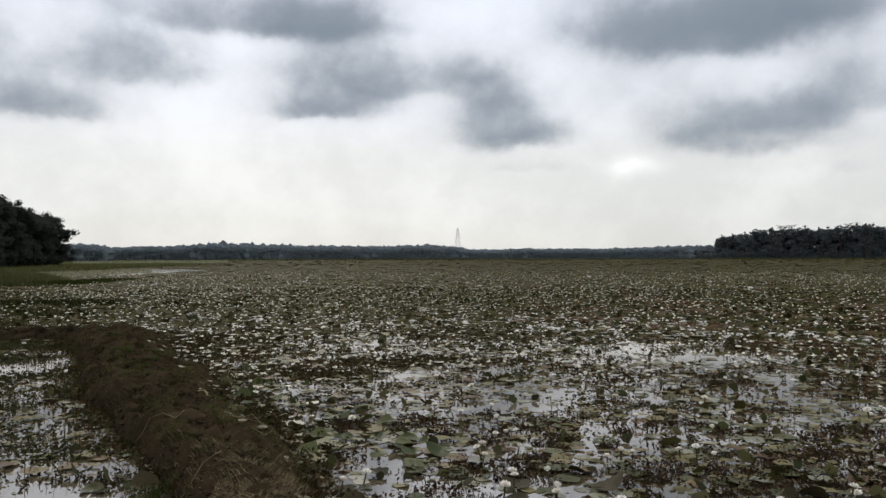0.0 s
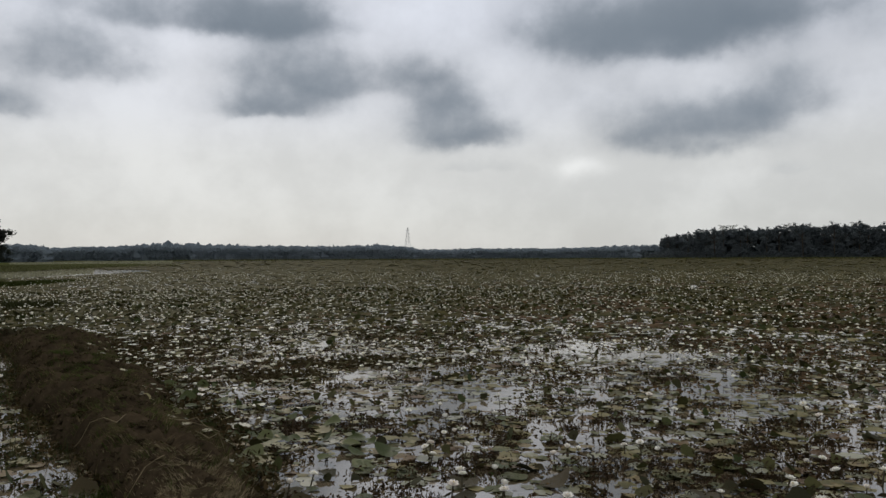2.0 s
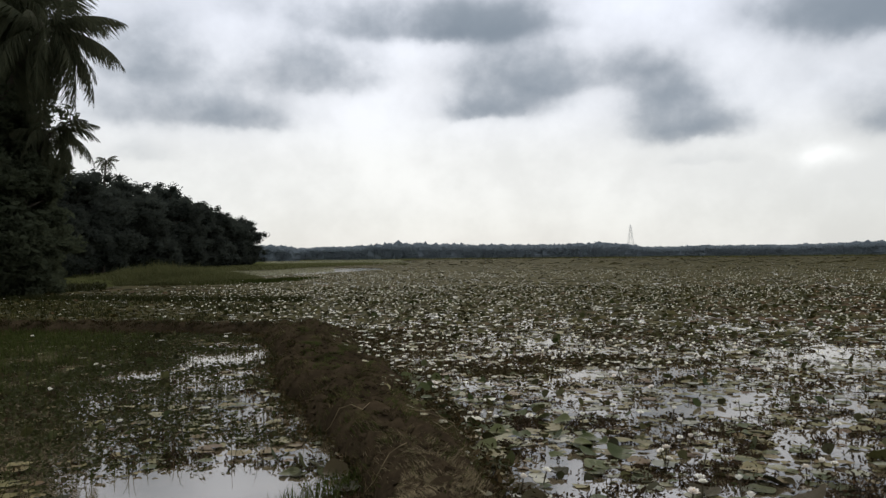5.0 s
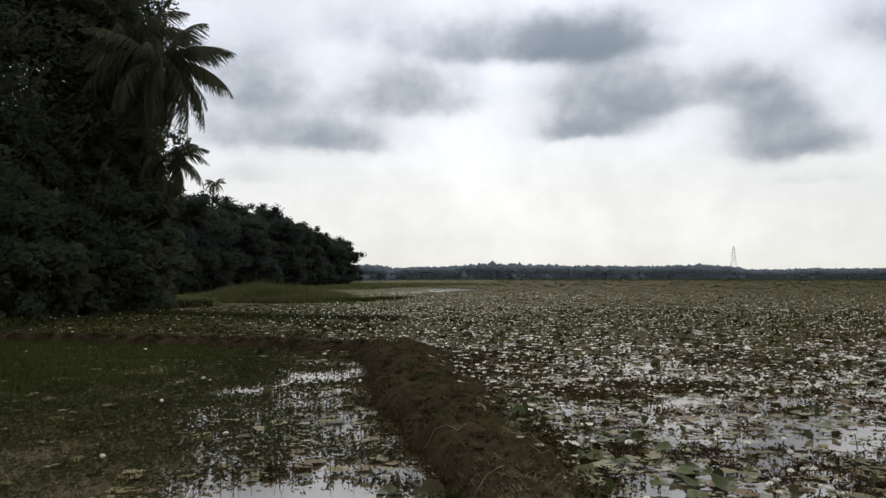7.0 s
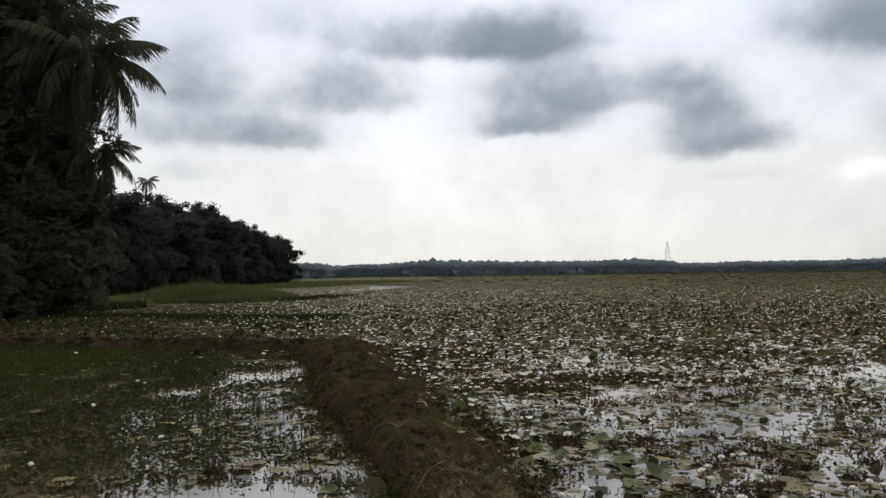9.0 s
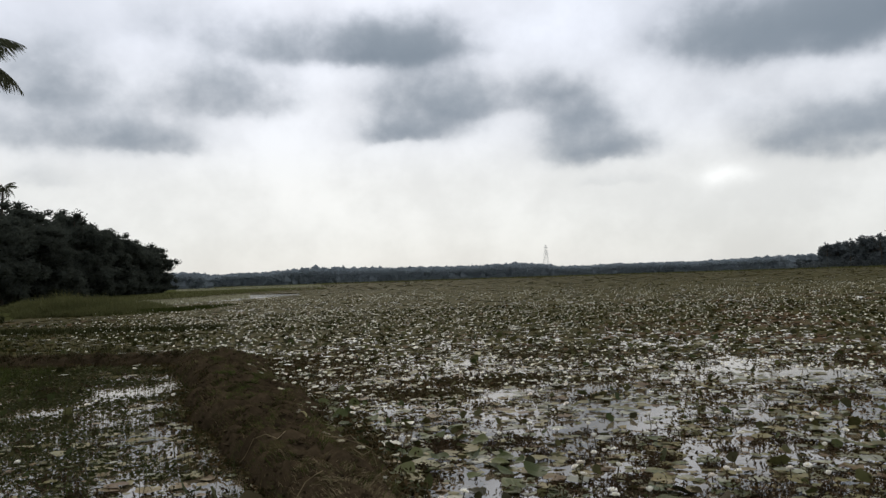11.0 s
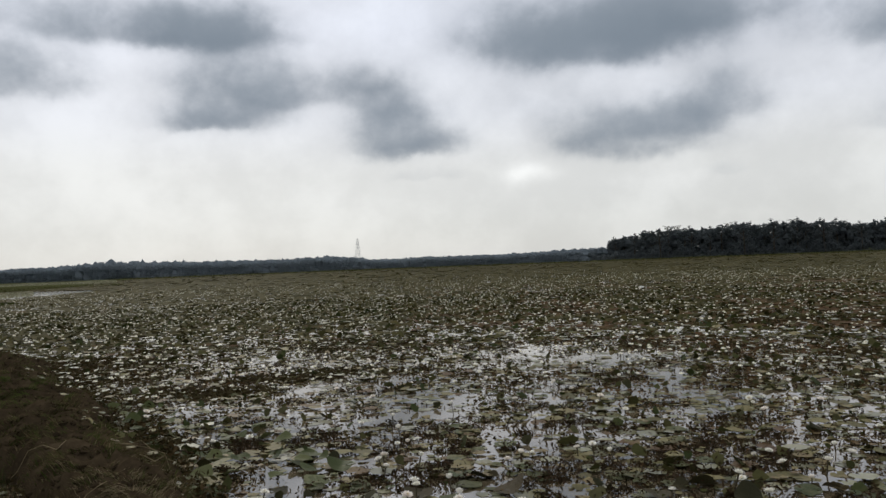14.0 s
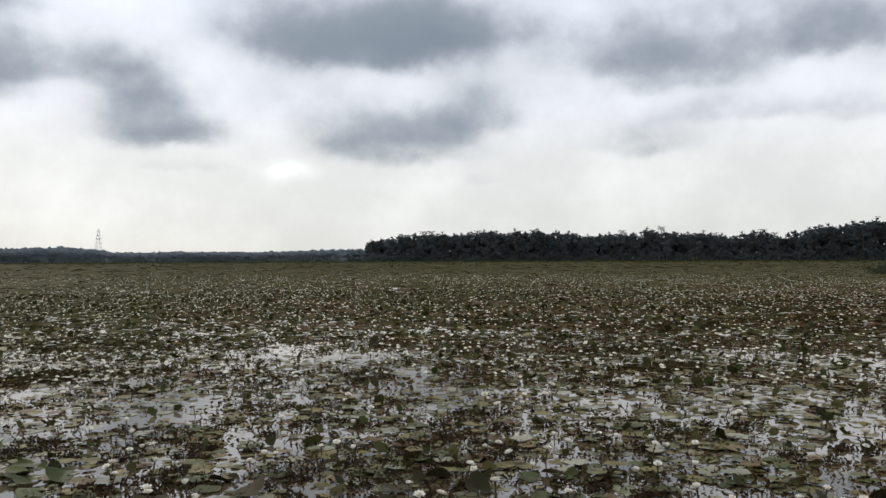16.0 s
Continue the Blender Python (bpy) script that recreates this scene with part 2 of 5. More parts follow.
M_STRAW = material("straw", [(0.085, 0.066, 0.037), (0.17, 0.135, 0.078), (0.29, 0.23, 0.14)], 0.8, "island", 5.0, gloss=0.02)
# pale colour stands in for shallow water reflecting the sky
M_PALE = material("pale_sheen", [(0.19, 0.19, 0.12), (0.25, 0.245, 0.16), (0.31, 0.295, 0.20)], 0.8, "island", 1.0, 0.3, 0.2, gloss=0.02)
M_GRASS = material("green_grass", [(0.026, 0.034, 0.0095), (0.041, 0.052, 0.0145), (0.064, 0.071, 0.023)], 0.75, "island", 0.8, 0.4, 0.12, gloss=0.0)
M_REED = material("reed", [(0.068, 0.074, 0.028), (0.098, 0.102, 0.042), (0.135, 0.132, 0.062)], 0.75, "island", 0.3, 0.35, 0.3, gloss=0.03)
M_SOIL = material("meadow", [(0.035, 0.04, 0.015), (0.055, 0.06, 0.022), (0.085, 0.08, 0.035)], 0.9, "object", 0.15, 0.9, 0.0, 0.4, 3.0, gloss=0.0)
M_SHORELEAF = material("shore_wood_leaf", [(0.043, 0.051, 0.044), (0.054, 0.062, 0.052), (0.063, 0.071, 0.057)], 0.85, "island", 0.5, 0.35, 0.5, gloss=0.0)
M_LEAF = material("tree_leaf", [(0.056, 0.066, 0.043), (0.066, 0.077, 0.048), (0.077, 0.087, 0.052)], 0.85, "island", 0.6, 0.35, 0.5, gloss=0.0)
# blue-grey haze of distance is mixed into these two leaf colours
M_HAZEWOOD = material("hazed_wood_leaf", [(0.096, 0.111, 0.119), (0.104, 0.12, 0.125), (0.111, 0.127, 0.128)], 0.85, "island", 0.3, 0.35, 0.5, gloss=0.0)
M_HAZEBELT = material("hazed_tree_leaf", [(0.2, 0.235, 0.262), (0.215, 0.252, 0.278), (0.226, 0.265, 0.286)], 0.85, "island", 0.2, 0.35, 0.45, gloss=0.0)
M_FROND = material("palm_leaflet", [(0.05, 0.056, 0.036), (0.068, 0.074, 0.044), (0.088, 0.086, 0.052)], 0.75, "island", 0.8, 0.3, 0.35, gloss=0.02)
M_BARK = material("bark", [(0.039, 0.0338, 0.026), (0.0715, 0.0611, 0.0481), (0.1105, 0.0975, 0.078)], 0.9, "object", 1.5, 0.9, 0.0, 0.8, 9.0, gloss=0.1)
M_STEEL = material("galvanised_steel", [(0.40, 0.41, 0.42), (0.52, 0.53, 0.54)], 0.6, "object", 0.4, 0.6, metallic=0.2)


def water_material():
    m = bpy.data.materials.new("pond_water")
    m.use_nodes = True
    t = m.node_tree
    b = t.nodes["Principled BSDF"]
    where = t.nodes.new("ShaderNodeTexCoord").outputs["Object"]
    col = ramp_node(t, noise_node(t, where, 0.6, 4.0, 0.6), [(0.3, (0.10, 0.077, 0.046)), (0.7, (0.16, 0.127, 0.083))])
    link(t, col, b.inputs["Base Color"])
    b.inputs["Roughness"].default_value = 0.06
    b.inputs["IOR"].default_value = 4.0
    bn = t.nodes.new("ShaderNodeBump")
    bn.inputs["Strength"].default_value = 0.1
    bn.inputs["Distance"].default_value = 0.01
    link(t, noise_node(t, where, 5.0, 3.0, 0.5), bn.inputs["Height"])
    link(t, bn.outputs[0], b.inputs["Normal"])
    return m


M_WATER = water_material()


# ---------------------------------------------------------------- mesh helpers
def soup(name, batches):
    """One mesh from batches of polygons: (array of shape (count, corners, 3), material)."""
    mesh = bpy.data.meshes.new(name)
    mats, verts, starts, totals, slots = [], [], [], [], []
    base = 0
    for polys, mat in batches:
        polys = np.asarray(polys, dtype=np.float32)
        if not len(polys):
            continue
        n, k = polys.shape[:2]
        if mat not in mats:
            mats.append(mat)
        verts.append(polys.reshape(-1, 3))
        starts.append(base + np.arange(n) * k)
        totals.append(np.full(n, k))
        slots.append(np.full(n, mats.index(mat)))
        base += n * k
    for mat in mats:
        mesh.materials.append(mat)
    v, s = np.concatenate(verts), np.concatenate(starts)
    mesh.vertices.add(len(v))
    mesh.vertices.foreach_set("co", v.ravel())
    mesh.loops.add(base)
    mesh.loops.foreach_set("vertex_index", np.arange(base, dtype=np.int32))
    mesh.polygons.add(len(s))
    mesh.polygons.foreach_set("loop_start", s.astype(np.int32))
    mesh.polygons.foreach_set("loop_total", np.concatenate(totals).astype(np.int32))
    mesh.polygons.foreach_set("material_index", np.concatenate(slots).astype(np.int32))
    mesh.update(calc_edges=True)
    mesh.validate()
    return mesh


def grid_mesh(name, pts, mat, smooth=True):
    """A sheet from an array of points (rows, columns, 3)."""
    r, c = pts.shape[:2]
    i = np.arange(r * c).reshape(r, c)
    quads = np.stack([i[:-1, :-1], i[:-1, 1:], i[1:, 1:], i[1:, :-1]], -1).reshape(-1, 4)
    mesh = bpy.data.meshes.new(name)
    mesh.from_pydata(pts.reshape(-1, 3).tolist(), [], quads.tolist())
    mesh.materials.append(mat)
    mesh.polygons.foreach_set("use_smooth", np.full(len(mesh.polygons), smooth))
    mesh.update()
    return mesh


def part(name, mesh, parent=None, m=None, label=""):
    """A mesh as one object under a thing or a part."""
    ob = new(name, mesh)
    if parent is not None:
        ob.parent = parent
    if m is not None:
        ob.matrix_basis = m
    if label:
        tagged(ob, label)
    return ob


def tube(path, radii, mat, sides=7):
    """A mesh along a path."""
    path = [Vector(p) for p in path]
    rows = []
    for k, p in enumerate(path):
        d = (path[min(k + 1, len(path) - 1)] - path[max(k - 1, 0)]).normalized()
        q = d.to_track_quat("Z", "Y")
        rows.append([p + q @ Vector((math.cos(a) * radii[k], math.sin(a) * radii[k], 0)) for a in np.linspace(0, 2 * math.pi, sides + 1)])
    return grid_mesh("tube", np.array(rows), mat)


rng = np.random.default_rng(7)


def wobble(seed, size, count=9):
    """A smooth random field over the plan, about -1 to 1."""
    r = np.random.default_rng(seed)
    ang, ph = r.uniform(0, 2 * np.pi, count), r.uniform(0, 2 * np.pi, count)
    k = 2 * np.pi / size * r.uniform(0.6, 1.6, count)

    def f(x, y):
        s = 0
        for a, p, q in zip(ang, ph, k):
            s = s + np.sin(q * (x * np.cos(a) + y * np.sin(a)) + p)
        return s / np.sqrt(count / 2) / 1.6
    return f


def polar(az, r):
    return r * np.sin(np.radians(az)), r * np.cos(np.radians(az))


# ---------------------------------------------------------------- plan
SHORE = [(-180, 2.2), (-100, 2.4), (-72, 18), (-56, 28), (-50, 34), (-43.9, 54), (-37, 56), (-31.6, 60), (-28.4, 110), (-24, 135), (-20, 160), (-17.5, 200), (-15, 390), (-10, 405), (16, 405), (18.2, 415), (19, 425), (58, 425), (75, 200), (100, 2.4), (180, 2.2)]
BUND = [(1.0, -3.2, 0.7), (0.5, -1.6, 0.6), (0.0, 0.0, 0.6), (-0.65, 2.7, 0.5), (-1.24, 5.4, 0.38), (-1.99, 7.2, 0.5), (-3.1, 9.1, 0.66), (-4.45, 11.8, 0.78), (-6.05, 15.0, 0.82), (-7.5, 18.0, 0.9)]
CROSS = [(-7.2, 17.8, 0.7), (-8.8, 18.4, 0.8), (-10.5, 18.4, 0.8), (-13.0, 18.3, 0.8), (-16.5, 18.0, 0.8), (-21.0, 17.2, 0.9), (-27.0, 16.5, 1.0)]


def shore_radius(x, y):
    az = np.degrees(np.arctan2(x, y))
    return np.interp(az, [s[0] for s in SHORE], [s[1] for s in SHORE])


def dense_path(path, step=0.12):
    p = np.array(path)
    s = np.r_[0, np.cumsum(np.hypot(*np.diff(p[:, :2], axis=0).T))]
    u = np.arange(0, s[-1], step)
    return np.stack([np.interp(u, s, p[:, k]) for k in range(3)], 1)


def bund_room(x, y):
    """How far a place lies from the bunds, in their half widths."""
    best = np.full(np.shape(x), 9.0)
    for path in (BUND, CROSS):
        for px, py, w in dense_path(path, 0.35):
            best = np.minimum(best, np.hypot(x - px, y - py) / w)
    return best


# ---------------------------------------------------------------- ground and water
def build_ground():
    az = np.radians(np.arange(-180, 181, 2.0))
    fr = np.r_[np.linspace(0.0, 0.9, 6), np.linspace(0.94, 1.12, 8), 1.25, 1.5, 2.2, 4, 8, 20, 60, 200, 900]
    a, q = np.meshgrid(az, fr, indexing="ij")
    base = np.interp(np.degrees(a), [s[0] for s in SHORE], [s[1] for s in SHORE])
    r = np.minimum(base * q, 4200.0)
    z = -0.55 + 0.85 * np.clip((q - 0.95) / 0.12, 0, 1)
    x, y = r * np.sin(a), r * np.cos(a)
    z = z + np.clip(q - 1, 0, 1) * 0.12 * wobble(3, 9.0)(x, y)
    ob = new("ground", grid_mesh("ground", np.stack([x, y, z], -1), M_SOIL))
    tagged(ob, "muddy lake bed rising to grassy land at the shore", "ground", kind="structure")
    n = 96
    ring = np.linspace(0, 2 * np.pi, n + 1)
    rad = np.array([0.0, 6, 14, 30, 80, 250, 900, 2500.0])
    pts = np.stack([rad[:, None] * np.sin(ring), rad[:, None] * np.cos(ring), np.zeros((len(rad), n + 1))], -1)
    ob = new("water", grid_mesh("water", pts, M_WATER))
    tagged(ob, "still shallow pond water mirroring the overcast sky", "water", kind="structure")


build_ground()


def bund_profile(u):
    """Steep towards the plot, gentle towards the pond."""
    return 1 - np.where(np.asarray(u) < 0, np.abs(u) ** 5.0 * 0.8, np.abs(u) ** 2.3 * 0.74)


def build_bund(path, height, seed, label):
    p = dense_path(path, 0.12)
    n = len(p)
    d = np.gradient(p[:, :2], axis=0)
    d /= np.hypot(*d.T)[:, None]
    side = np.stack([d[:, 1], -d[:, 0]], 1)
    u = np.linspace(-1.25, 1.25, 21)
    lump, fine = wobble(seed, 0.7), wobble(seed + 1, 0.26)
    prof = bund_profile(u)
    ragged = 1 + 0.15 * wobble(seed + 5, 1.6)(p[:, 0], p[:, 1]) + 0.07 * wobble(seed + 6, 0.5)(p[:, 0], p[:, 1])
    p[:, 2] *= ragged
    x = p[:, 0, None] + side[:, 0, None] * u * p[:, 2, None]
    y = p[:, 1, None] + side[:, 1, None] * u * p[:, 2, None]
    z = height * prof[None] * (1 + 0.16 * lump(x, y)) + 0.05 * fine(x, y) - 0.22 * np.clip(np.abs(u) - 0.95, 0, 1)[None] * 3
    z = np.where(np.abs(u)[None] > 1.2, -0.3, z)
    z = np.repeat(np.r_[z[:1] * 0 - 0.3, z[1:-1], z[-1:] * 0 - 0.3], 1, axis=0)
    ob = new("bund", grid_mesh("bund", np.stack([x, y, z], -1)[:, ::-1], M_EARTH))
    tagged(ob, label, "bund", kind="structure")
    return p, side, lambda k, uu: height * bund_profile(uu) * (1 + 0.16 * lump(p[k, 0] + side[k, 0] * uu * p[k, 2], p[k, 1] + side[k, 1] * uu * p[k, 2]))


bund_plan = build_bund(BUND, 0.33, 11, "low earthen field bund matted with dead brown grass")
cross_plan = build_bund(CROSS, 0.2, 21, "low earthen cross bund with short green and brown grass")


# ---------------------------------------------------------------- blades, leaves, flowers as polygon arrays
def blades(x, y, z, length, width, lean, heading, bend=0.5):
    """Bent grass blades: quads and tips."""
    n = len(x)
    dx, dy = np.cos(heading), np.sin(heading)
    px, py = -dy, dx
    def at(s, w):
        out = lean * length * s ** (1 + bend)
        up = length * s * np.sqrt(np.clip(1 - lean ** 2 * s, 0.05, 1))
        c = np.stack([x + dx * out, y + dy * out, z + up], -1)
        o = np.stack([px * width * w, py * width * w, np.zeros(n)], -1)
        return c - o, c + o
    a0, b0 = at(0.0, 0.5)
    a1, b1 = at(0.55, 0.42)
    a2, b2 = at(1.0, 0.06)
    return np.concatenate([np.stack([a0, b0, b1, a1], 1), np.stack([a1, b1, b2, a2], 1)])


def discs(x, y, z, radius, tilt, heading, corners=9, notch=True, rough=0.1):
    """Notched round leaves, tilted about a random axis."""
    n = len(x)
    ang = np.linspace(0.16 if notch else 0, 2 * np.pi - (0.16 if notch else 2 * np.pi / corners), corners)
    rr = radius[:, None] * (1 + rough * rng.standard_normal((n, corners)))
    u, v = rr * np.cos(ang), rr * np.sin(ang)
    w = 0.6 * rough * radius[:, None] * rng.standard_normal((n, corners))
    if notch:
        u = np.concatenate([u, 0.15 * radius[:, None]], 1)
        v = np.concatenate([v, np.zeros((n, 1))], 1)
        w = np.concatenate([w, np.zeros((n, 1))], 1)
    ct, st = np.cos(tilt)[:, None], np.sin(tilt)[:, None]
    turn = rng.uniform(0, 2 * np.pi, n)[:, None]
    u, v = u * np.cos(turn) - v * np.sin(turn), u * np.sin(turn) + v * np.cos(turn)
    u, w = u * ct - w * st, u * st + w * ct
    ch, sh = np.cos(heading)[:, None], np.sin(heading)[:, None]
    return np.stack([x[:, None] + u * ch - v * sh, y[:, None] + u * sh + v * ch, z[:, None] + w], -1)


def scatter(count, r0, r1, az0=-60, az1=60, power=1.0):
    az = rng.uniform(az0, az1, count)
    r = np.sqrt(rng.uniform(0, 1, count) ** power * (r1 ** 2 - r0 ** 2) + r0 ** 2)
    x, y = polar(az, r)
    return x, y


# open water between the leaves: x, y, half sizes
OPEN = [(-2.5, 16.6, 0.9, 0.6), (-0.6, 9.6, 0.75, 0.55), (0.9, 10.0, 0.7, 0.4), (1.9, 10.7, 0.8, 0.55), (2.8, 14.2, 0.9, 0.5),
        (5.0, 17.0, 0.9, 0.3), (4.4, 10.7, 0.75, 0.9), (-0.5, 7.2, 0.35, 0.45), (-3.2, 5.75, 1.2, 0.9), (-7.3, 12.8, 0.8, 1.6), (-9.4, 15.9, 0.5, 0.6),
        (0.6, 15.2, 1.1, 0.3), (6.9, 8.4, 0.7, 0.5), (0.4, 8.5, 0.5, 0.3), (7.5, 10.4, 0.8, 0.5),
        (3.7, 15.4, 0.6, 0.2), (4.0, 13.0, 0.9, 0.35), (6.5, 14.5, 1.0, 0.5)]
W_BIG, W_MID, W_SMALL, W_HUGE = wobble(31, 7.0), wobble(32, 2.4), wobble(33, 1.0), wobble(34, 34.0)


def openness(x, y):
    s = np.zeros(np.shape(x))
    for cx, cy, rx, ry in OPEN:
        s = np.maximum(s, (0.95 if cx > -3.2 else 1.1) - np.hypot((x - cx) / rx, (y - cy) / ry) * 0.85 + 0.3 * W_SMALL(x, y) + 0.2 * W_MID(x, y))
    s = s + 0.8 * np.clip(1.15 - np.hypot((x + 3.2) / 1.1, (y - 5.75) / 0.85), 0, 0.5)
    return np.clip(s, 0, 1)


def pale_strip(r, az):
    """Shallow open water behind the reeds."""
    inner = np.interp(az, [-31, -26, -20.5, -17], [70, 77, 92, 108])
    return (az > -32) & (az < -17) & (r > inner) & (r < inner * np.interp(az, [-31, -20.5, -17], [1.42, 1.4, 1.15]))


def leaf_cover(x, y):
    """Chance that a place of the pond bears leaves."""
    r, az = np.hypot(x, y), np.degrees(np.arctan2(x, y))
    near = np.exp(-((r - 13.5) / 5.5) ** 2) * np.exp(-((az - 8) / 22) ** 2)
    c = 0.86 + 0.25 * W_BIG(x, y) + 0.25 * W_MID(x, y) + 0.15 * W_SMALL(x, y) - 0.32 * near
    c = np.where(r > 17, np.maximum(c, np.minimum(0.6 + (r - 17) / 24, 0.92)), c)
    c = c + 0.35 * np.clip((az - 25) / 9, 0, 1) * np.clip((r - 9) / 4, 0, 1)
    c = c - 0.95 * openness(x, y)
    c = np.where(pale_strip(r, az), 0.12, c)
    c = np.where(r > shore_radius(x, y) * 0.985, 0, c)
    return np.where(bund_room(x, y) < 1.02, 0, np.clip(c, 0, 1)) if r.max() < 60 else np.clip(c, 0, 1)


def keep(x, y, factor=1.0):
    k = rng.uniform(0, 1, len(x)) < leaf_cover(x, y) * factor
    return x[k], y[k]


# ---------------------------------------------------------------- trees and palms
def leaf_cards(centres, size, flat=0.5):
    """Leaf-shaped quads turned at random."""
    n = len(centres)
    a = rng.standard_normal((n, 3))
    a[:, 2] *= flat
    a /= np.linalg.norm(a, axis=1)[:, None]
    b = np.cross(a, rng.standard_normal((n, 3)))
    b /= np.linalg.norm(b, axis=1)[:, None]
    s = size * rng.uniform(0.6, 1.4, n)[:, None]
    return np.stack([centres - a * s, centres + b * s * 0.42, centres + a * s, centres - b * s * 0.42], 1)


def crown_lumps(centres, radii, heights, seed, rows=4, cols=7):
    """Closed uneven crowns of far trees, as quads."""
    r = np.random.default_rng(seed)
    n = len(centres)
    th = np.linspace(0, np.pi, rows + 1)
    ph = np.linspace(0, 2 * np.pi, cols + 1)[:-1]
    bump = 1 + 0.22 * r.standard_normal((n, rows + 1, cols))
    bump[:, 0] = bump[:, :1, 0]
    bump[:, -1] = bump[:, -1:, 0]
    v = np.stack([np.sin(th)[:, None] * np.cos(ph), np.sin(th)[:, None] * np.sin(ph), np.cos(th)[:, None] * np.ones(cols)], -1)
    v = v[None] * bump[..., None] * np.stack([radii, radii, heights], -1)[:, None, None] + centres[:, None, None]
    w = np.roll(v, -1, axis=2)
    return np.stack([v[:, :-1], w[:, :-1], w[:, 1:], v[:, 1:]], -2).reshape(-1, 4, 3)


def tree_mesh_parts(height, spread, leaves, size, mat, seed, low=0.3, limbs=9, airy=0.0, solid=False, bare=0.0, fill=0):
    """Trunk and limbs as one mesh, and a crown of leaf clumps as another."""
    r = np.random.default_rng(seed)
    lean = Vector((r.uniform(-0.6, 0.6), r.uniform(-0.6, 0.6), 0))
    fork = height * (bare or r.uniform(0.28, 0.4))
    top = Vector((0, 0, height * 0.86)) + lean
    wood = [([(0, 0, -0.6), (lean.x * 0.2, lean.y * 0.2, fork * 0.5), tuple(lean * 0.45 + Vector((0, 0, fork))), tuple(lean * 0.8 + Vector((0, 0, height * 0.65))), tuple(top)],
             [height * w * (0.5 if bare else 1) for w in (0.024, 0.018, 0.014, 0.008, 0.003)])]
    ends = []
    for k in range(limbs):
        a = 2 * math.pi * (k + r.uniform(-0.3, 0.3)) / limbs * 2.4
        f = (k + 0.5) / limbs
        z0 = fork + (height * max(0.62, (bare or 0) + 0.06) - fork) * f
        reach = spread * (0.95 - 0.45 * abs(f - 0.35)) * r.uniform(0.75, 1.1)
        tip = Vector((math.cos(a) * reach, math.sin(a) * reach, z0 + height * r.uniform(0.06, 0.24))) + lean * 0.6
        start = Vector((lean.x * 0.5, lean.y * 0.5, z0))
        mid = start.lerp(tip, 0.55) + Vector((0, 0, -height * 0.015))
        wood.append(([tuple(start), tuple(mid), tuple(tip)], [height * 0.008, height * 0.005, height * 0.002]))
        ends += [start.lerp(tip, 0.55), start.lerp(tip, 0.8), tip]
    ends += [top, top - Vector((0, 0, height * 0.12))]
    if solid:
        ends += [top + Vector((math.cos(a) * spread * q, math.sin(a) * spread * q, -height * (0.02 + 0.16 * q))) for a, q in ((0.3, 0.3), (1.6, 0.45), (2.7, 0.3), (3.8, 0.5), (4.9, 0.3), (5.7, 0.5))]
    # hanging lower clumps
    for k in range(int(limbs * low * 3)):
        a, q = r.uniform(0, 6.28), r.uniform(0.4, 0.95)
        ends.append(Vector((math.cos(a) * spread * q, math.sin(a) * spread * q, height * r.uniform(0.10, 0.4))))
    clumps = []
    for e in ends:
        if airy and e.z > height * 0.45 and r.uniform() < airy:
            continue
        for _ in range(3):
            off = Vector(r.standard_normal(3)) * spread * (0.12 if solid else 0.17)
            off.z *= 0.7
            clumps.append((e + off, spread * r.uniform(0.13, 0.27)))
    per = max(4, leaves // len(clumps))
    pts = []
    for c, rad in clumps:
        v = r.standard_normal((per, 3))
        v /= np.linalg.norm(v, axis=1)[:, None]
        v *= rad * r.uniform(0.35, 1.0, (per, 1)) ** 0.5
        v[:, 2] *= 0.75
        pts.append(np.array(c) + v)
    batches = [(leaf_cards(np.concatenate(pts), size), mat)]
    if fill:
        k = r.integers(0, len(clumps), fill)
        inner = np.array([tuple(c) for c, _ in clumps])[k] + r.standard_normal((fill, 3)) * np.array([rad for _, rad in clumps])[k, None] * 0.3
        batches.append((leaf_cards(inner, 0.24, 0.8), mat))
    if solid:
        rads = np.array([rad for _, rad in clumps])
        batches.append((crown_lumps(np.array([tuple(c) for c, _ in clumps]), rads * 0.45, rads * 0.36, seed + 7, 4, 7), mat))
    return wood, soup("crown", batches)


def join_tubes(items, mat, sides=6):
    polys = []
    for path, radii in items:
        me = tube(path, radii, mat, sides)
        co = np.array([v.co for v in me.vertices])
        polys.append(np.array([co[list(p.vertices)] for p in me.polygons]))
        bpy.data.meshes.remove(me)
    return soup("wood", [(np.concatenate(polys), mat)])


def tree(height, spread, leaves, size, mat, seed, label, low=0.3, limbs=9, group="", name="tree", airy=0.0, solid=False, bare=0.0, fill=0):
    wood, crown = tree_mesh_parts(height, spread, leaves, size, mat, seed, low, limbs, airy, solid, bare, fill)
    ob = new(name)
    tagged(ob, label, "tree", group)
    part("trunk", join_tubes(wood, M_BARK), ob)
    part("crown", crown, ob)
    return ob


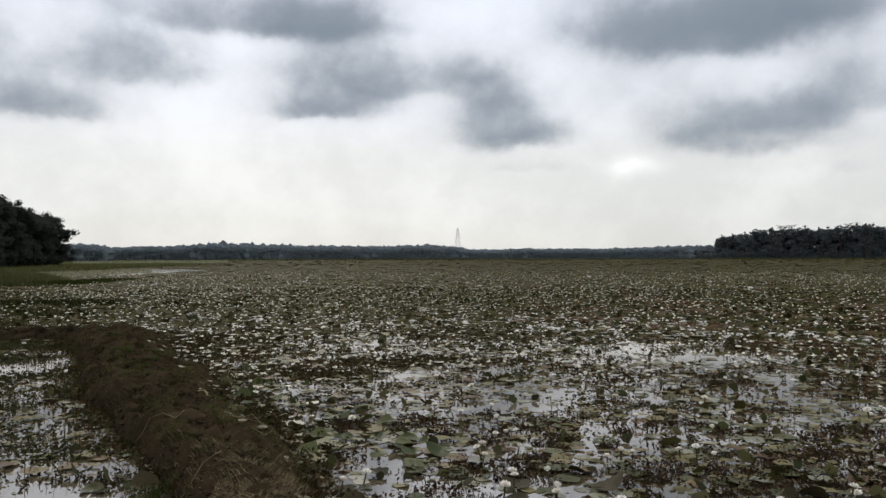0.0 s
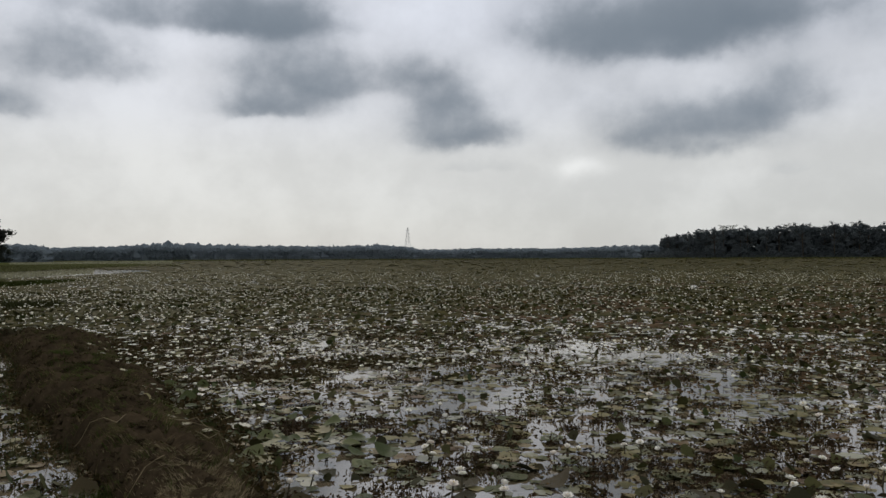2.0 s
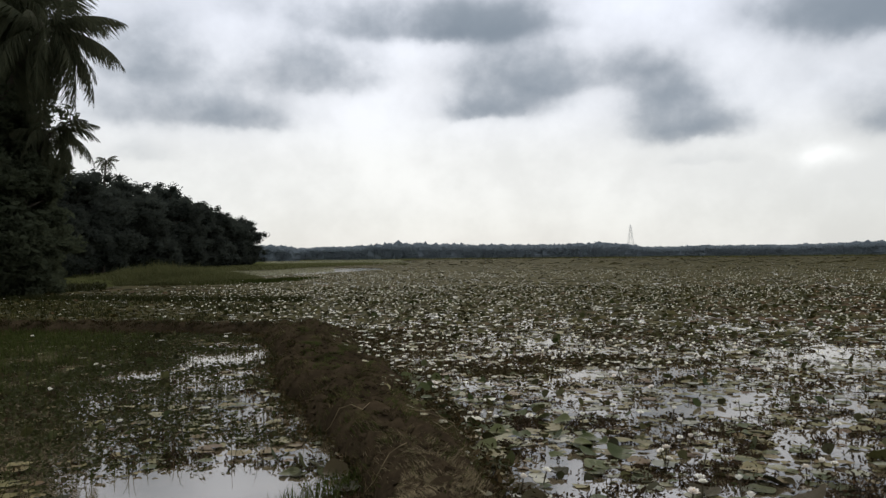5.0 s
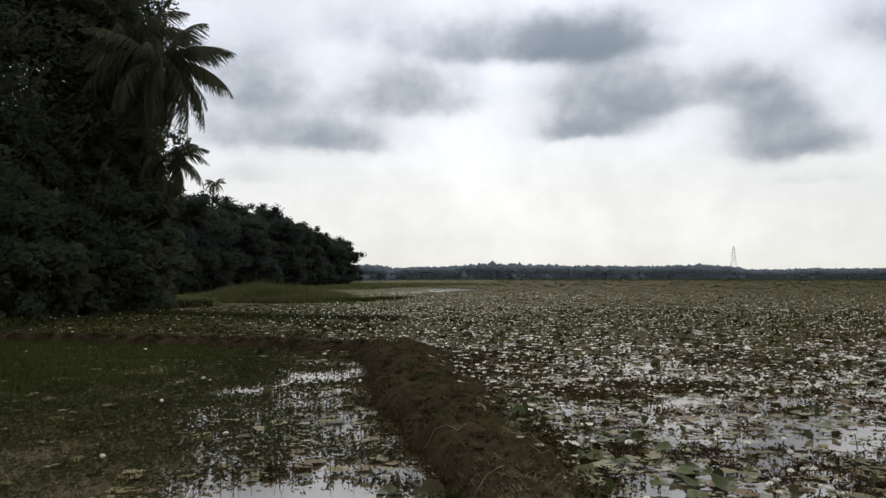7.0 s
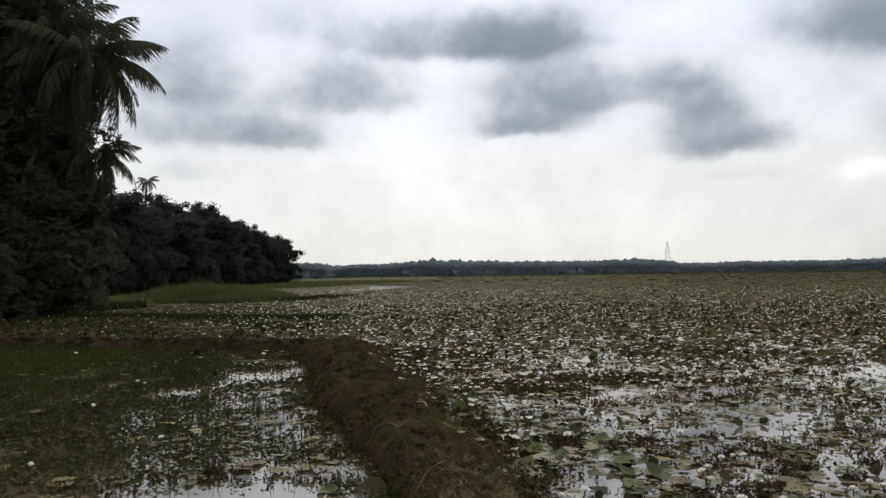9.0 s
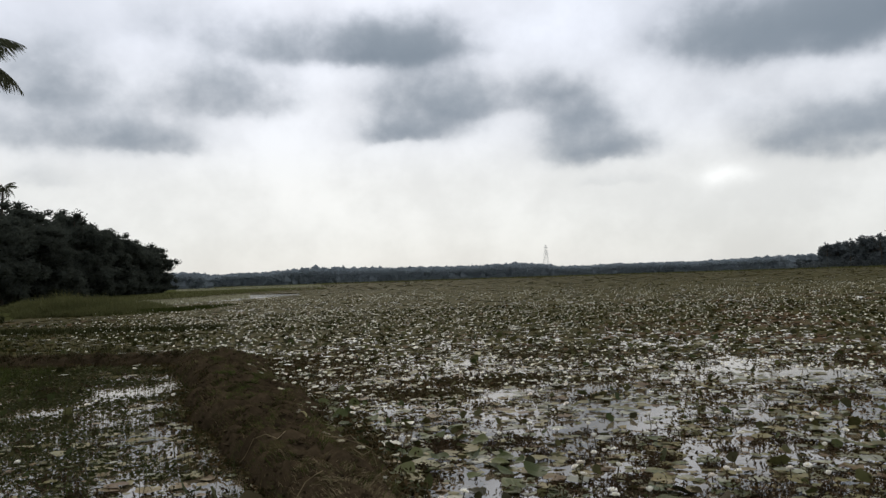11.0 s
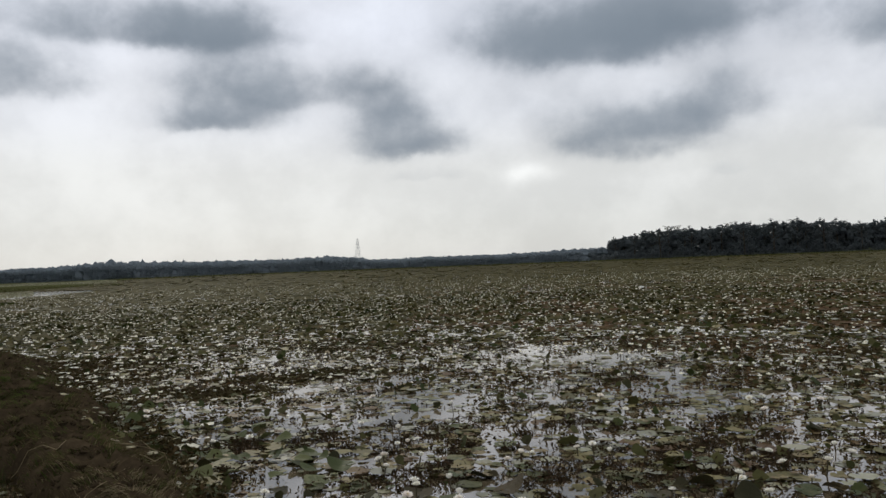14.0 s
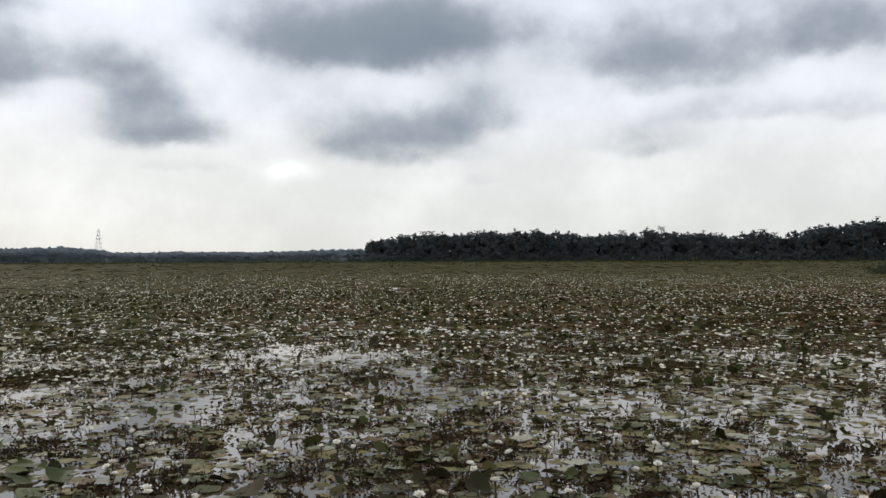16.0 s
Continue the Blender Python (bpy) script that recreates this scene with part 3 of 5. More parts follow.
def frond_mesh(length, droop, seed, leaflets=34, mat=None):
    """A palm frond along +x: a bowed rib with hanging leaflets."""
    r = np.random.default_rng(seed)
    def rib(s):
        return np.stack([length * (s - 0.22 * droop * s ** 3), 0 * s + 0.03 * np.sin(5 * s), length * (0.30 * s - droop * 0.9 * s ** 2.0)], -1)
    s = np.linspace(0, 1, 10)
    c = rib(s)
    w = 0.03 * (1 - s) + 0.01
    o = np.stack([0 * s, w, 0 * s], -1)
    polys = [np.stack([(c - o)[:-1], (c + o)[:-1], (c + o)[1:], (c - o)[1:]], 1)]
    u = np.linspace(0.16, 0.995, leaflets)
    base = rib(u)
    tang = rib(np.minimum(u + 0.02, 1.02)) - base
    tang /= np.linalg.norm(tang, axis=1)[:, None]
    for sgn in (-1, 1):
        ll = length * 0.27 * np.sin(np.pi * (0.12 + 0.83 * u)) * r.uniform(0.8, 1.15, leaflets)
        d = tang * 0.55 + np.array([0, sgn * 0.45, -0.75]) + 0.12 * r.standard_normal((leaflets, 3))
        d /= np.linalg.norm(d, axis=1)[:, None]
        mid = base + d * ll[:, None] * 0.5
        tip = base + d * ll[:, None] + np.array([0, 0, -0.22]) * ll[:, None]
        ww = tang * (0.045 + 0.02 * length / 4)
        polys.append(np.stack([base - ww * 0.5, base + ww * 0.5, mid + ww * 0.6, mid - ww * 0.6], 1))
        polys.append(np.stack([mid - ww * 0.6, mid + ww * 0.6, tip + ww * 0.08, tip - ww * 0.08], 1))
    return soup("frond", [(np.concatenate(polys), mat or M_FROND)])


def palm(height, length, fronds, seed, label, leaflets=34, lean=(0.8, 0.3), name="coconut_palm", group=""):
    r = np.random.default_rng(seed)
    ob = new(name)
    tagged(ob, label, "palm", group)
    hs = np.linspace(0, 1, 8)
    path = [(lean[0] * h ** 2, lean[1] * h ** 2, height * h - 0.5 * (h == 0)) for h in hs]
    part("trunk", tube(path, [0.2 - 0.09 * h + (0.1 if h == 0 else 0) for h in hs], M_BARK, 8), ob)
    kinds = [frond_mesh(length * r.uniform(0.9, 1.08), dr, seed * 9 + k, leaflets) for k, dr in enumerate((0.58, 0.77, 0.95, 1.13))]
    for k in range(fronds):
        a = k * 137.5 + r.uniform(-14, 14)
        f = k / fronds
        m = Matrix.Translation((lean[0], lean[1], height - 0.1)) @ pose(0, 0, 0, 0, 0, a) @ pose(0, 0, 0, 0, -34 + 84 * f + r.uniform(-8, 8), 0)
        part("frond", kinds[min(3, int(f * 4))], ob, m)
    return ob


def put(ob, az, r, z=0.25, turn=0.0, size=1.0):
    x, y = polar(az, r)
    ob.matrix_basis = pose(x, y, z, 0, 0, turn) @ Matrix.Diagonal((size, size, size, 1))
    return ob


def copies(protos, spots):
    """Prototypes stand at the first spots, copies at the others: azimuth, distance, height factor."""
    for k, (az, r, size) in enumerate(spots):
        if k < len(protos):
            put(protos[k], az, r, 0.2, 67 * k, size)
        else:
            x, y = polar(az, r)
            ob = copy_thing(protos[k % len(protos)], pose(x, y, 0.2, 0, 0, 67 * k))
            ob.scale = (size * random.uniform(0.9, 1.1), size * random.uniform(0.9, 1.1), size)


# tall dark trees at the near left shore
# the last three stand out of view, added to shade the left bank
NEAR_TREES = [(-43.4, 52, 20.5, 4.0, 0.1, 0), (-44.9, 50, 24, 4.6, 0.0, 0.6), (-42.6, 55, 18.5, 3.4, 0.0, 0), (-47.8, 50, 24, 5.4, 0, 0.62), (-51.6, 46, 24, 5.6, 0, 0), (-55.5, 44, 23, 5.4, 0.1, 0), (-60, 42, 22, 5.4, 0.5, 0),
              (-46.2, 57, 23, 5.5, 0, 0.66), (-49.6, 56, 23, 5.5, 0, 0.66), (-43.9, 56, 21, 4.4, 0, 0), (-53.4, 50, 25, 5.6, 0, 0), (-64, 33, 20, 6.0, 0.5, 0), (-72, 30, 20, 6.0, 0.5, 0), (-80, 27, 18, 6.0, 0.5, 0)]
for k, (az, r, h, s, airy, bare) in enumerate(NEAR_TREES):
    put(tree(h, s, 21000 if az > -58 else 4000, 0.13, M_LEAF, 100 + k, "tall dark broadleaf tree overhung with creepers on the shore", 0.0 if bare else 1.0, 18, "shore trees", airy=airy, bare=bare, fill=5200 if az > -58 else 0), az, r, 0.2, 50 * k)
SHRUBS = [(-42.6, 48, 13.0, 2.6), (-45.2, 46.5, 12.2, 3.2), (-43.6, 47, 15.0, 2.6), (-47.6, 47, 13.0, 3.4), (-50.2, 45, 12.6, 3.4), (-49.0, 49, 12.8, 3.4), (-46.4, 50, 12.8, 3.2), (-41.3, 49, 11.6, 2.0), (-41.0, 46, 8.6, 1.9), (-40.5, 50, 10.0, 1.5), (-42.6, 46, 9.5, 3.0), (-45.8, 44, 8.0, 3.4), (-49, 41, 7.5, 3.2), (-52.5, 39, 8.0, 3.3), (-57, 37, 8.0, 3.4), (-41.6, 44, 4.6, 2.2), (-43.9, 43, 4.2, 2.4), (-47.6, 40, 4.0, 2.4), (-51.0, 37, 4.0, 2.2),
          (-44.4, 54, 13.4, 3.6), (-46.6, 55, 13.2, 3.9), (-48.9, 54, 13.2, 3.9), (-51.4, 51, 13.5, 3.9), (-54.2, 48, 13.5, 4.0)]
for k, (az, r, h, s) in enumerate(SHRUBS):
    put(tree(h, s, 10500, 0.13, M_LEAF, 130 + k, "dense dark green bush at the water's edge", 1.0, 9, "shore bushes", "bush", fill=2800), az, r, 0.1, 80 * k)
put(palm(13.4, 4.5, 46, 5, "coconut palm with drooping dark fronds above the trees", 48, (3.0, 2.4)), -44.7, 45.3)
put(palm(15.4, 4.4, 30, 6, "tall coconut palm among the shore trees", 40, (1.6, 1.2)), -44.4, 47.5)
put(palm(8.5, 2.7, 30, 7, "young coconut palm leaning out of the bushes", 36, (2.2, 1.8)), -42.7, 47)
put(palm(12.4, 1.6, 14, 8, "slim palm rising above the wood", 18, (0.3, 0.2)), -36.2, 92)

for k, (a0, a1, top) in enumerate(((-53.5, -43.4, 10.6), (-51.0, -42.7, 10.8), (-56.5, -46.0, 10.8))):
    foot = Vector((*polar(a0, 44.4), 0.2))
    path = [Vector((*polar(a0 + f * (a1 - a0), 44.4 + 0.9 * f), 0.2 + top * (1.25 * f - 0.25 * f ** 2.5))) - foot for f in (0, 0.2, 0.4, 0.6, 0.8, 1.0)]
    ob = new("bare_trunk", tube([tuple(v) for v in path], [0.1, 0.075, 0.065, 0.06, 0.05, 0.03], M_BARK, 7))
    ob.matrix_basis = Matrix.Translation(foot)
    tagged(ob, "slender bare grey trunk leaning out before the bushes", "tree", "bare trunks")

# the wood that runs on along the left shore
WOOD_TOP = ((-41, 6.2), (-37.9, 5.95), (-36.3, 5.7), (-34.8, 5.3), (-33.6, 4.95), (-32.6, 5.1), (-31.7, 4.7), (-30.0, 3.85), (-28.6, 3.5), (-27.4, 3.0), (-26.6, 2.2))
WOOD = [(-40.2, 74), (-38.8, 79), (-37.6, 84), (-36.6, 96), (-35.6, 104), (-34.4, 112), (-33.3, 118), (-32.2, 124), (-31.2, 132), (-30.3, 142), (-29.4, 150), (-28.6, 158), (-27.9, 166), (-27.3, 172), (-26.9, 174),
        (-35.0, 122), (-32.6, 136), (-30.6, 156), (-28.7, 172), (-36.9, 88), (-33.9, 106), (-31.7, 122), (-29.9, 140), (-28.2, 160)]
WOOD = [(az, r, (1.9 + r * math.tan(radians(np.interp(az, *zip(*WOOD_TOP))))) * (1.0 if k % 3 == 1 else 0.88)) for k, (az, r) in enumerate(WOOD)]
protos = [tree(10.5, 4.2, 15000, 0.165, M_SHORELEAF, 160 + k, "dark round-crowned broadleaf tree in a shore wood", 1.0, 8, "left shore wood", solid=True) for k in range(4)]
copies(protos, [(az, r, h / 9.8) for az, r, h in WOOD])

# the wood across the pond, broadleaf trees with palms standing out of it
protos = [tree(15.0, 4.4, 1500, 0.29, M_HAZEWOOD, 180 + k, "dark tree in the far wood beside the pond", 1.0, 5, "right shore wood", solid=True) for k in range(4)]
RIGHT_TOP = ([18.9, 19.3, 21.6, 24.1, 27.8, 32.4, 35.6, 38, 40, 41.9, 43.8, 45.7, 46.8, 48.9, 50.6, 52.6, 54.6, 60], [0.9, 1.4, 1.7, 1.85, 1.96, 1.98, 1.78, 1.8, 2.06, 1.96, 1.69, 1.51, 1.92, 1.46, 2.12, 2.26, 2.46, 2.6])
spots, azs = [], np.arange(19.9, 60, 0.66)
for k, az in enumerate(azs):
    el = np.interp(az, RIGHT_TOP[0], RIGHT_TOP[1])
    r = 432 + 8 * math.sin(k * 2.3)
    h = 1.7 + r * math.tan(radians(el)) * random.uniform(0.82, 0.95)
    spots.append((az + random.uniform(-0.2, 0.2), r, h / 12.0))
    spots.append((az + 0.33, r + 14, h / 12.0 * random.uniform(0.8, 1.0)))
copies(protos, spots)
palms = [palm(17.0, 3.2, 16, 60 + k, "coconut palm standing out of the far wood", 11, (0.6 - k, 0.4), group="far palms") for k in range(2)]
spots = []
for k in range(9):
    az = random.uniform(21, 56)
    el = np.interp(az, RIGHT_TOP[0], RIGHT_TOP[1]) + 0.18
    r = 440 + random.uniform(-8, 6)
    spots.append((az, r, (1.4 + r * math.tan(radians(el)) * random.uniform(0.92, 1.0)) / 16.8))
copies(palms, spots)


def far_woods():
    """The low belt of trees along the far shore."""
    top_az = [-30, -25.7, -24.5, -23.6, -23.4, -21.6, -19.4, -15.6, -11.7, -9.3, -3.5, -1, 0.9, 1.9, 4, 6.5, 11.4, 15, 16.9, 19, 24]
    top_el = [0.9, 0.86, 0.83, 0.72, 0.61, 0.69, 0.73, 0.94, 0.83, 0.75, 0.74, 0.82, 0.7, 0.48, 0.48, 0.56, 0.5, 0.6, 0.68, 0.7, 0.7]
    n = 1700
    az = -27 + 46.8 * (np.arange(n) + rng.uniform(0, 1, n)) / n
    el = np.interp(az, top_az, top_el)
    r = np.where(az < -23.5, 300, np.where(az > 17.6, 448, 408)) + rng.uniform(0, 40, n)
    h = (1.9 + r * np.tan(np.radians(el))) * (0.92 + 0.03 * np.sin(az * 9.0) + 0.03 * np.sin(az * 23.0) + 0.035 * rng.standard_normal(n).clip(-1.5, 1.8))
    x, y = polar(az, r)
    wide = rng.uniform(1.6, 3.4, n)
    tops = crown_lumps(np.stack([x, y, h * 0.66], -1), wide, h * 0.34, 401)
    low = crown_lumps(np.stack([x, y, h * 0.25], -1), wide * 1.1, h * 0.5, 402)
    k = np.repeat(np.arange(n), 36)
    v = rng.standard_normal((len(k), 3))
    v /= np.linalg.norm(v, axis=1)[:, None]
    v[:, 2] = rng.uniform(-0.95, 1.0, len(k))
    v[:, :2] *= np.sqrt(1.02 - v[:, 2:] ** 2)
    leaves = leaf_cards(np.stack([x[k], y[k], h[k] * 0.5], -1) + v * np.stack([wide[k], wide[k], h[k] * 0.52], -1) * 1.06, 0.42, 0.6)
    m = 30000
    fa = rng.uniform(-27, 17.6, m)
    fr = np.where(fa < -23.5, 297, 405) + rng.uniform(0, 4, m)
    fx, fy = polar(fa, fr)
    front = leaf_cards(np.stack([fx, fy, rng.uniform(0.05, 0.85, m) * (1.9 + fr * np.tan(np.radians(np.interp(fa, top_az, top_el))))], -1), 0.5, 0.6)
    ob = new("far_woods", soup("far_woods", [(tops, M_HAZEBELT), (low, M_HAZEBELT), (leaves, M_HAZEBELT), (front, M_HAZEBELT)]))
    tagged(ob, "low hazy belt of trees along the far shore", "woods", kind="stuff")


far_woods()


def pylon():
    """A tapering lattice mast with cross arms."""
    ob = new("transmission_tower")
    tagged(ob, "grey steel lattice transmission tower beyond the far trees", "tower")
    H, B = 33.0, 3.4
    def half(z):
        return B * (1 - z / H) ** 0.9 + 0.35
    def bar(a, b, w):
        return tube([a, b], [w, w], M_STEEL, 4)
    corners = [(-1, -1), (1, -1), (1, 1), (-1, 1)]
    zs = [0, 5, 9.5, 13.5, 17, 20, 23, 25.5, 28, 30.5, 33]
    for cx, cy in corners:
        part("leg", tube([(cx * half(z), cy * half(z), z) for z in zs], [0.13 - 0.002 * z for z in zs], M_STEEL, 4), ob)
    for za, zb in zip(zs, zs[1:]):
        for k in range(4):
            (ax, ay), (bx, by) = corners[k], corners[(k + 1) % 4]
            part("brace", bar((ax * half(za), ay * half(za), za), (bx * half(zb), by * half(zb), zb), 0.05), ob)
            part("brace", bar((bx * half(za), by * half(za), za), (ax * half(zb), ay * half(zb), zb), 0.05), ob)
    for z, reach in ((23, 3.2), (26.5, 2.8), (30, 2.4)):
        part("cross_arm", bar((-reach, 0, z), (reach, 0, z), 0.1), ob)
    x, y = polar(1.1, 905)
    ob.matrix_basis = pose(x, y, 0.1, 0, 0, 20) @ Matrix.Diagonal((1.05, 1.05, 1.055, 1))


pylon()

# ---------------------------------------------------------------- shore grass and reeds
W_SHORE = wobble(35, 3.0)


def reed_bank():
    n = 26000
    t = rng.uniform(0, 1, n)
    edge = np.array([(-42, 45.5), (-36.5, 48.6), (-32.5, 47.8), (-29.3, 47.6), (-26.6, 49.2), (-26.0, 53)])
    k = np.linspace(0, 1, len(edge))
    back = rng.uniform(0, 1, n) ** 1.2 * 10
    x = np.interp(t, k, edge[:, 0]) - back * 0.5 + rng.normal(0, 0.4, n)
    y = np.interp(t, k, edge[:, 1]) + back
    az = np.degrees(np.arctan2(x, y))
    tall = np.interp(az, [-44, -39, -36.5, -34.5, -32.5, -30.5, -28.5, -26.5, -25], [0.15, 0.25, 0.55, 1.2, 1.42, 1.25, 0.95, 0.55, 0.3]) * np.clip(0.3 + back / 6, 0, 1.0) * (1 + 0.22 * W_SHORE(x, y))
    b = blades(x, y, np.full(n, -0.02), tall * rng.uniform(0.65, 1.15, n), np.full(n, 0.045), rng.uniform(0.15, 0.75, n), rng.uniform(0, 6.28, n))
    ob = new("reed_bank", soup("reed_bank", [(b, M_REED)]))
    tagged(ob, "bank of tall green reeds at the pond's edge", "reeds", kind="stuff")
    # low tongue of grass that runs out before the reeds
    n = 9000
    t = rng.uniform(0, 1, n)
    x = np.interp(t, [0, 0.5, 1], [-28.0, -24.6, -25.4]) - rng.uniform(0, 1, n) * np.interp(t, [0, 1], [3, 0.4]) + rng.normal(0, 0.3, n)
    y = np.interp(t, [0, 0.5, 1], [49.0, 53.3, 64.0]) + rng.normal(0, 0.6, n)
    b = blades(x, y, np.full(n, -0.02), rng.uniform(0.12, 0.45, n) * np.interp(t, [0, 0.7, 1], [1, 0.9, 0.5]), np.full(n, 0.045), rng.uniform(0.2, 0.8, n), rng.uniform(0, 6.28, n))
    ob = new("marsh_grass", soup("marsh_grass", [(b, M_GRASS)]))
    tagged(ob, "low dark green tongue of marsh grass in the water", "grass", kind="stuff")
    n = 34000
    az = rng.uniform(-38, -15, n)
    r = rng.uniform(72, 175, n)
    x, y = polar(az, r)
    k = (r > np.interp(az, [-38, -30, -26, -22, -17], [64, 105, 112, 138, 172])) & (r < np.interp(az, [-38, -26, -22, -17], [100, 178, 190, 180]))
    x, y = x[k], y[k]
    n = len(x)
    b = blades(x, y, np.full(n, 0.0), rng.uniform(0.2, 0.65, n), np.full(n, 0.16), rng.uniform(0.2, 0.8, n), rng.uniform(0, 6.28, n))
    ob = new("shore_grass", soup("shore_grass", [(b, M_REED)]))
    tagged(ob, "strip of green marsh grass along the shore", "grass", kind="stuff")
    # pale blades painted as the sky's reflection on water strips behind the reeds
    n = 4000
    az = rng.uniform(-31, -20.5, n)
    x, y = polar(az, rng.uniform(0, 1, n) * np.interp(az, [-31, -20.5], [26, 34]) + np.interp(az, [-31, -26, -20.5], [74, 80, 100]))
    b = blades(x, y, np.full(n, 0.0), rng.uniform(0.06, 0.22, n), np.full(n, 0.1), rng.uniform(0.3, 0.9, n), rng.uniform(0, 6.28, n))
    m = 9000
    x, y = polar(rng.uniform(-25.5, -15.5, m), rng.uniform(205, 330, m))
    far = blades(x, y, np.full(m, 0.25), rng.uniform(0.1, 0.3, m), np.full(m, 0.5), rng.uniform(0.3, 0.9, m), rng.uniform(0, 6.28, m))
    ob = new("pale_grass", soup("pale_grass", [(b, M_PALE), (far, M_PALE)]))
    tagged(ob, "pale blades standing in for sky-bright water behind the reeds", "grass", kind="stuff")
    # pale green rim of the far shore
    n = 7000
    az = rng.uniform(-16, 58, n)
    x, y = polar(az, shore_radius(*polar(az, 1.0)) * rng.uniform(0.975, 0.992, n))
    b = blades(x, y, np.full(n, 0.0), rng.uniform(0.3, 0.9, n), np.full(n, 0.7), rng.uniform(0.1, 0.6, n), rng.uniform(0, 6.28, n))
    ob = new("far_shore_grass", soup("far_shore_grass", [(b, M_REED)]))
    tagged(ob, "thin strip of light green grass before the far trees", "grass", kind="stuff")
    # dark tangle under the near trees
    n = 15000
    az = rng.uniform(-62, -36, n)
    r = np.interp(az, [-62, -50, -44, -34], [26, 33, 52, 60]) + rng.uniform(-8.0, 6, n)
    x, y = polar(az, r)
    b = blades(x, y, np.full(n, 0.0), rng.uniform(0.1, 0.5, n), np.full(n, 0.07), rng.uniform(0.3, 0.95, n), rng.uniform(0, 6.28, n))
    ob = new("bank_undergrowth", soup("bank_undergrowth", [(b, M_POND)]))
    tagged(ob, "dark undergrowth along the bank beneath the trees", "undergrowth", kind="stuff")


reed_bank()
for k, az in enumerate((55.0, 56.2, 57.6)):
    put(tree(1.3, 2.2, 1800, 0.12, M_LEAF, 300 + k, "low dark bush on a hummock in the pond", 2.0, 7, "pond bushes", "bush"), az, 99, 0.0, 70 * k)


def bund_grass(plan, count, mats, tall, label, name, seed):
    """Grass in clumps that hangs down the flanks, with bare earth between."""
    p, side, height = plan
    k = rng.integers(0, len(p), count)
    u = np.clip(rng.normal(-0.1, 0.62, count), -1.15, 1.15)
    x = p[k, 0] + side[k, 0] * u * p[k, 2] + rng.normal(0, 0.03, count)
    y = p[k, 1] + side[k, 1] * u * p[k, 2] + rng.normal(0, 0.03, count)
    tuft, swirl, thick = wobble(seed, 0.5), wobble(seed + 1, 0.9), wobble(seed + 2, 1.6)
    q = rng.uniform(0, 1, count) < np.clip(0.62 + 0.6 * tuft(x, y) + 0.3 * thick(x, y), 0.15, 1)
    k, u, x, y = k[q], u[q], x[q], y[q]
    count = len(x)
    z = np.array([height(i, v) for i, v in zip(k, u)]) - 0.02 - 0.5 * np.clip(np.abs(u) - 0.95, 0, 1)
    down = np.arctan2(side[k, 1] * np.sign(u), side[k, 0] * np.sign(u)) + 1.0 * swirl(x, y) + rng.normal(0, 0.35, count)
    length = tall * rng.uniform(0.35, 1.2, count) * (1 + 0.5 * tuft(x, y)).clip(0.4, 1.8)
    lean = rng.uniform(0.7, 1.0, count)
    batches = []
    pick = rng.choice(len(mats), count, p=[m[1] for m in mats])
    if mats[-1][0] is M_STRAW:
        pick = np.where((y < 7.0) & (np.abs(u) < 0.75) & (rng.uniform(0, 1, count) < 0.8 - 0.3 * (y - 5.2)), 2, pick)
        pick = np.where((y > 8.0) & (u > -0.5) & (rng.uniform(0, 1, count) < 0.42 + 0.45 * thick(x, y)), 1, pick)
    for i, (mat, _) in enumerate(mats):
        q = pick == i
        batches.append((blades(x[q], y[q], z[q], length[q] * (0.85 if mat is M_STRAW else 1), np.where(rng.uniform(0, 1, q.sum()) < (0.0 if mat is M_STRAW else 0.2), 0.012, 0.0055), lean[q], down[q]), mat))
    ob = new(name, soup(name, batches))
    tagged(ob, label, "grass", kind="stuff")


bund_grass(bund_plan, 105000, [(M_THATCH, 0.66), (M_GRASS, 0.32), (M_STRAW, 0.02)], 0.09, "matted dead brown grass hanging over the bund", "bund_grass", 71)
bund_grass(cross_plan, 52000, [(M_THATCH, 0.15), (M_POND, 0.45), (M_WEED, 0.4)], 0.16, "short green and brown grass on the cross bund", "cross_bund_grass", 81)


def foot_tufts():
    """Green grass tufts where the bund meets the clear water."""
    spots = [(-2.3, 5.9, 0.2), (-2.25, 6.25, 0.16), (-2.45, 5.6, 0.16), (-2.2, 6.6, 0.13)]
    n = 130
    polys = []
    for cx, cy, size in spots:
        x, y = cx + rng.normal(0, size * 0.55, n), cy + rng.normal(0, size * 0.55, n)
        polys.append(blades(x, y, np.full(n, -0.02), size * rng.uniform(0.4, 1.2, n), np.full(n, 0.008), rng.uniform(0.3, 0.95, n), rng.uniform(0, 6.28, n)))
    ob = new("grass_tuft", soup("grass_tuft", [(np.concatenate(polys), M_GRASS)]))
    tagged(ob, "short green grass tufts at the bund's wet foot", "grass", kind="stuff")


foot_tufts()


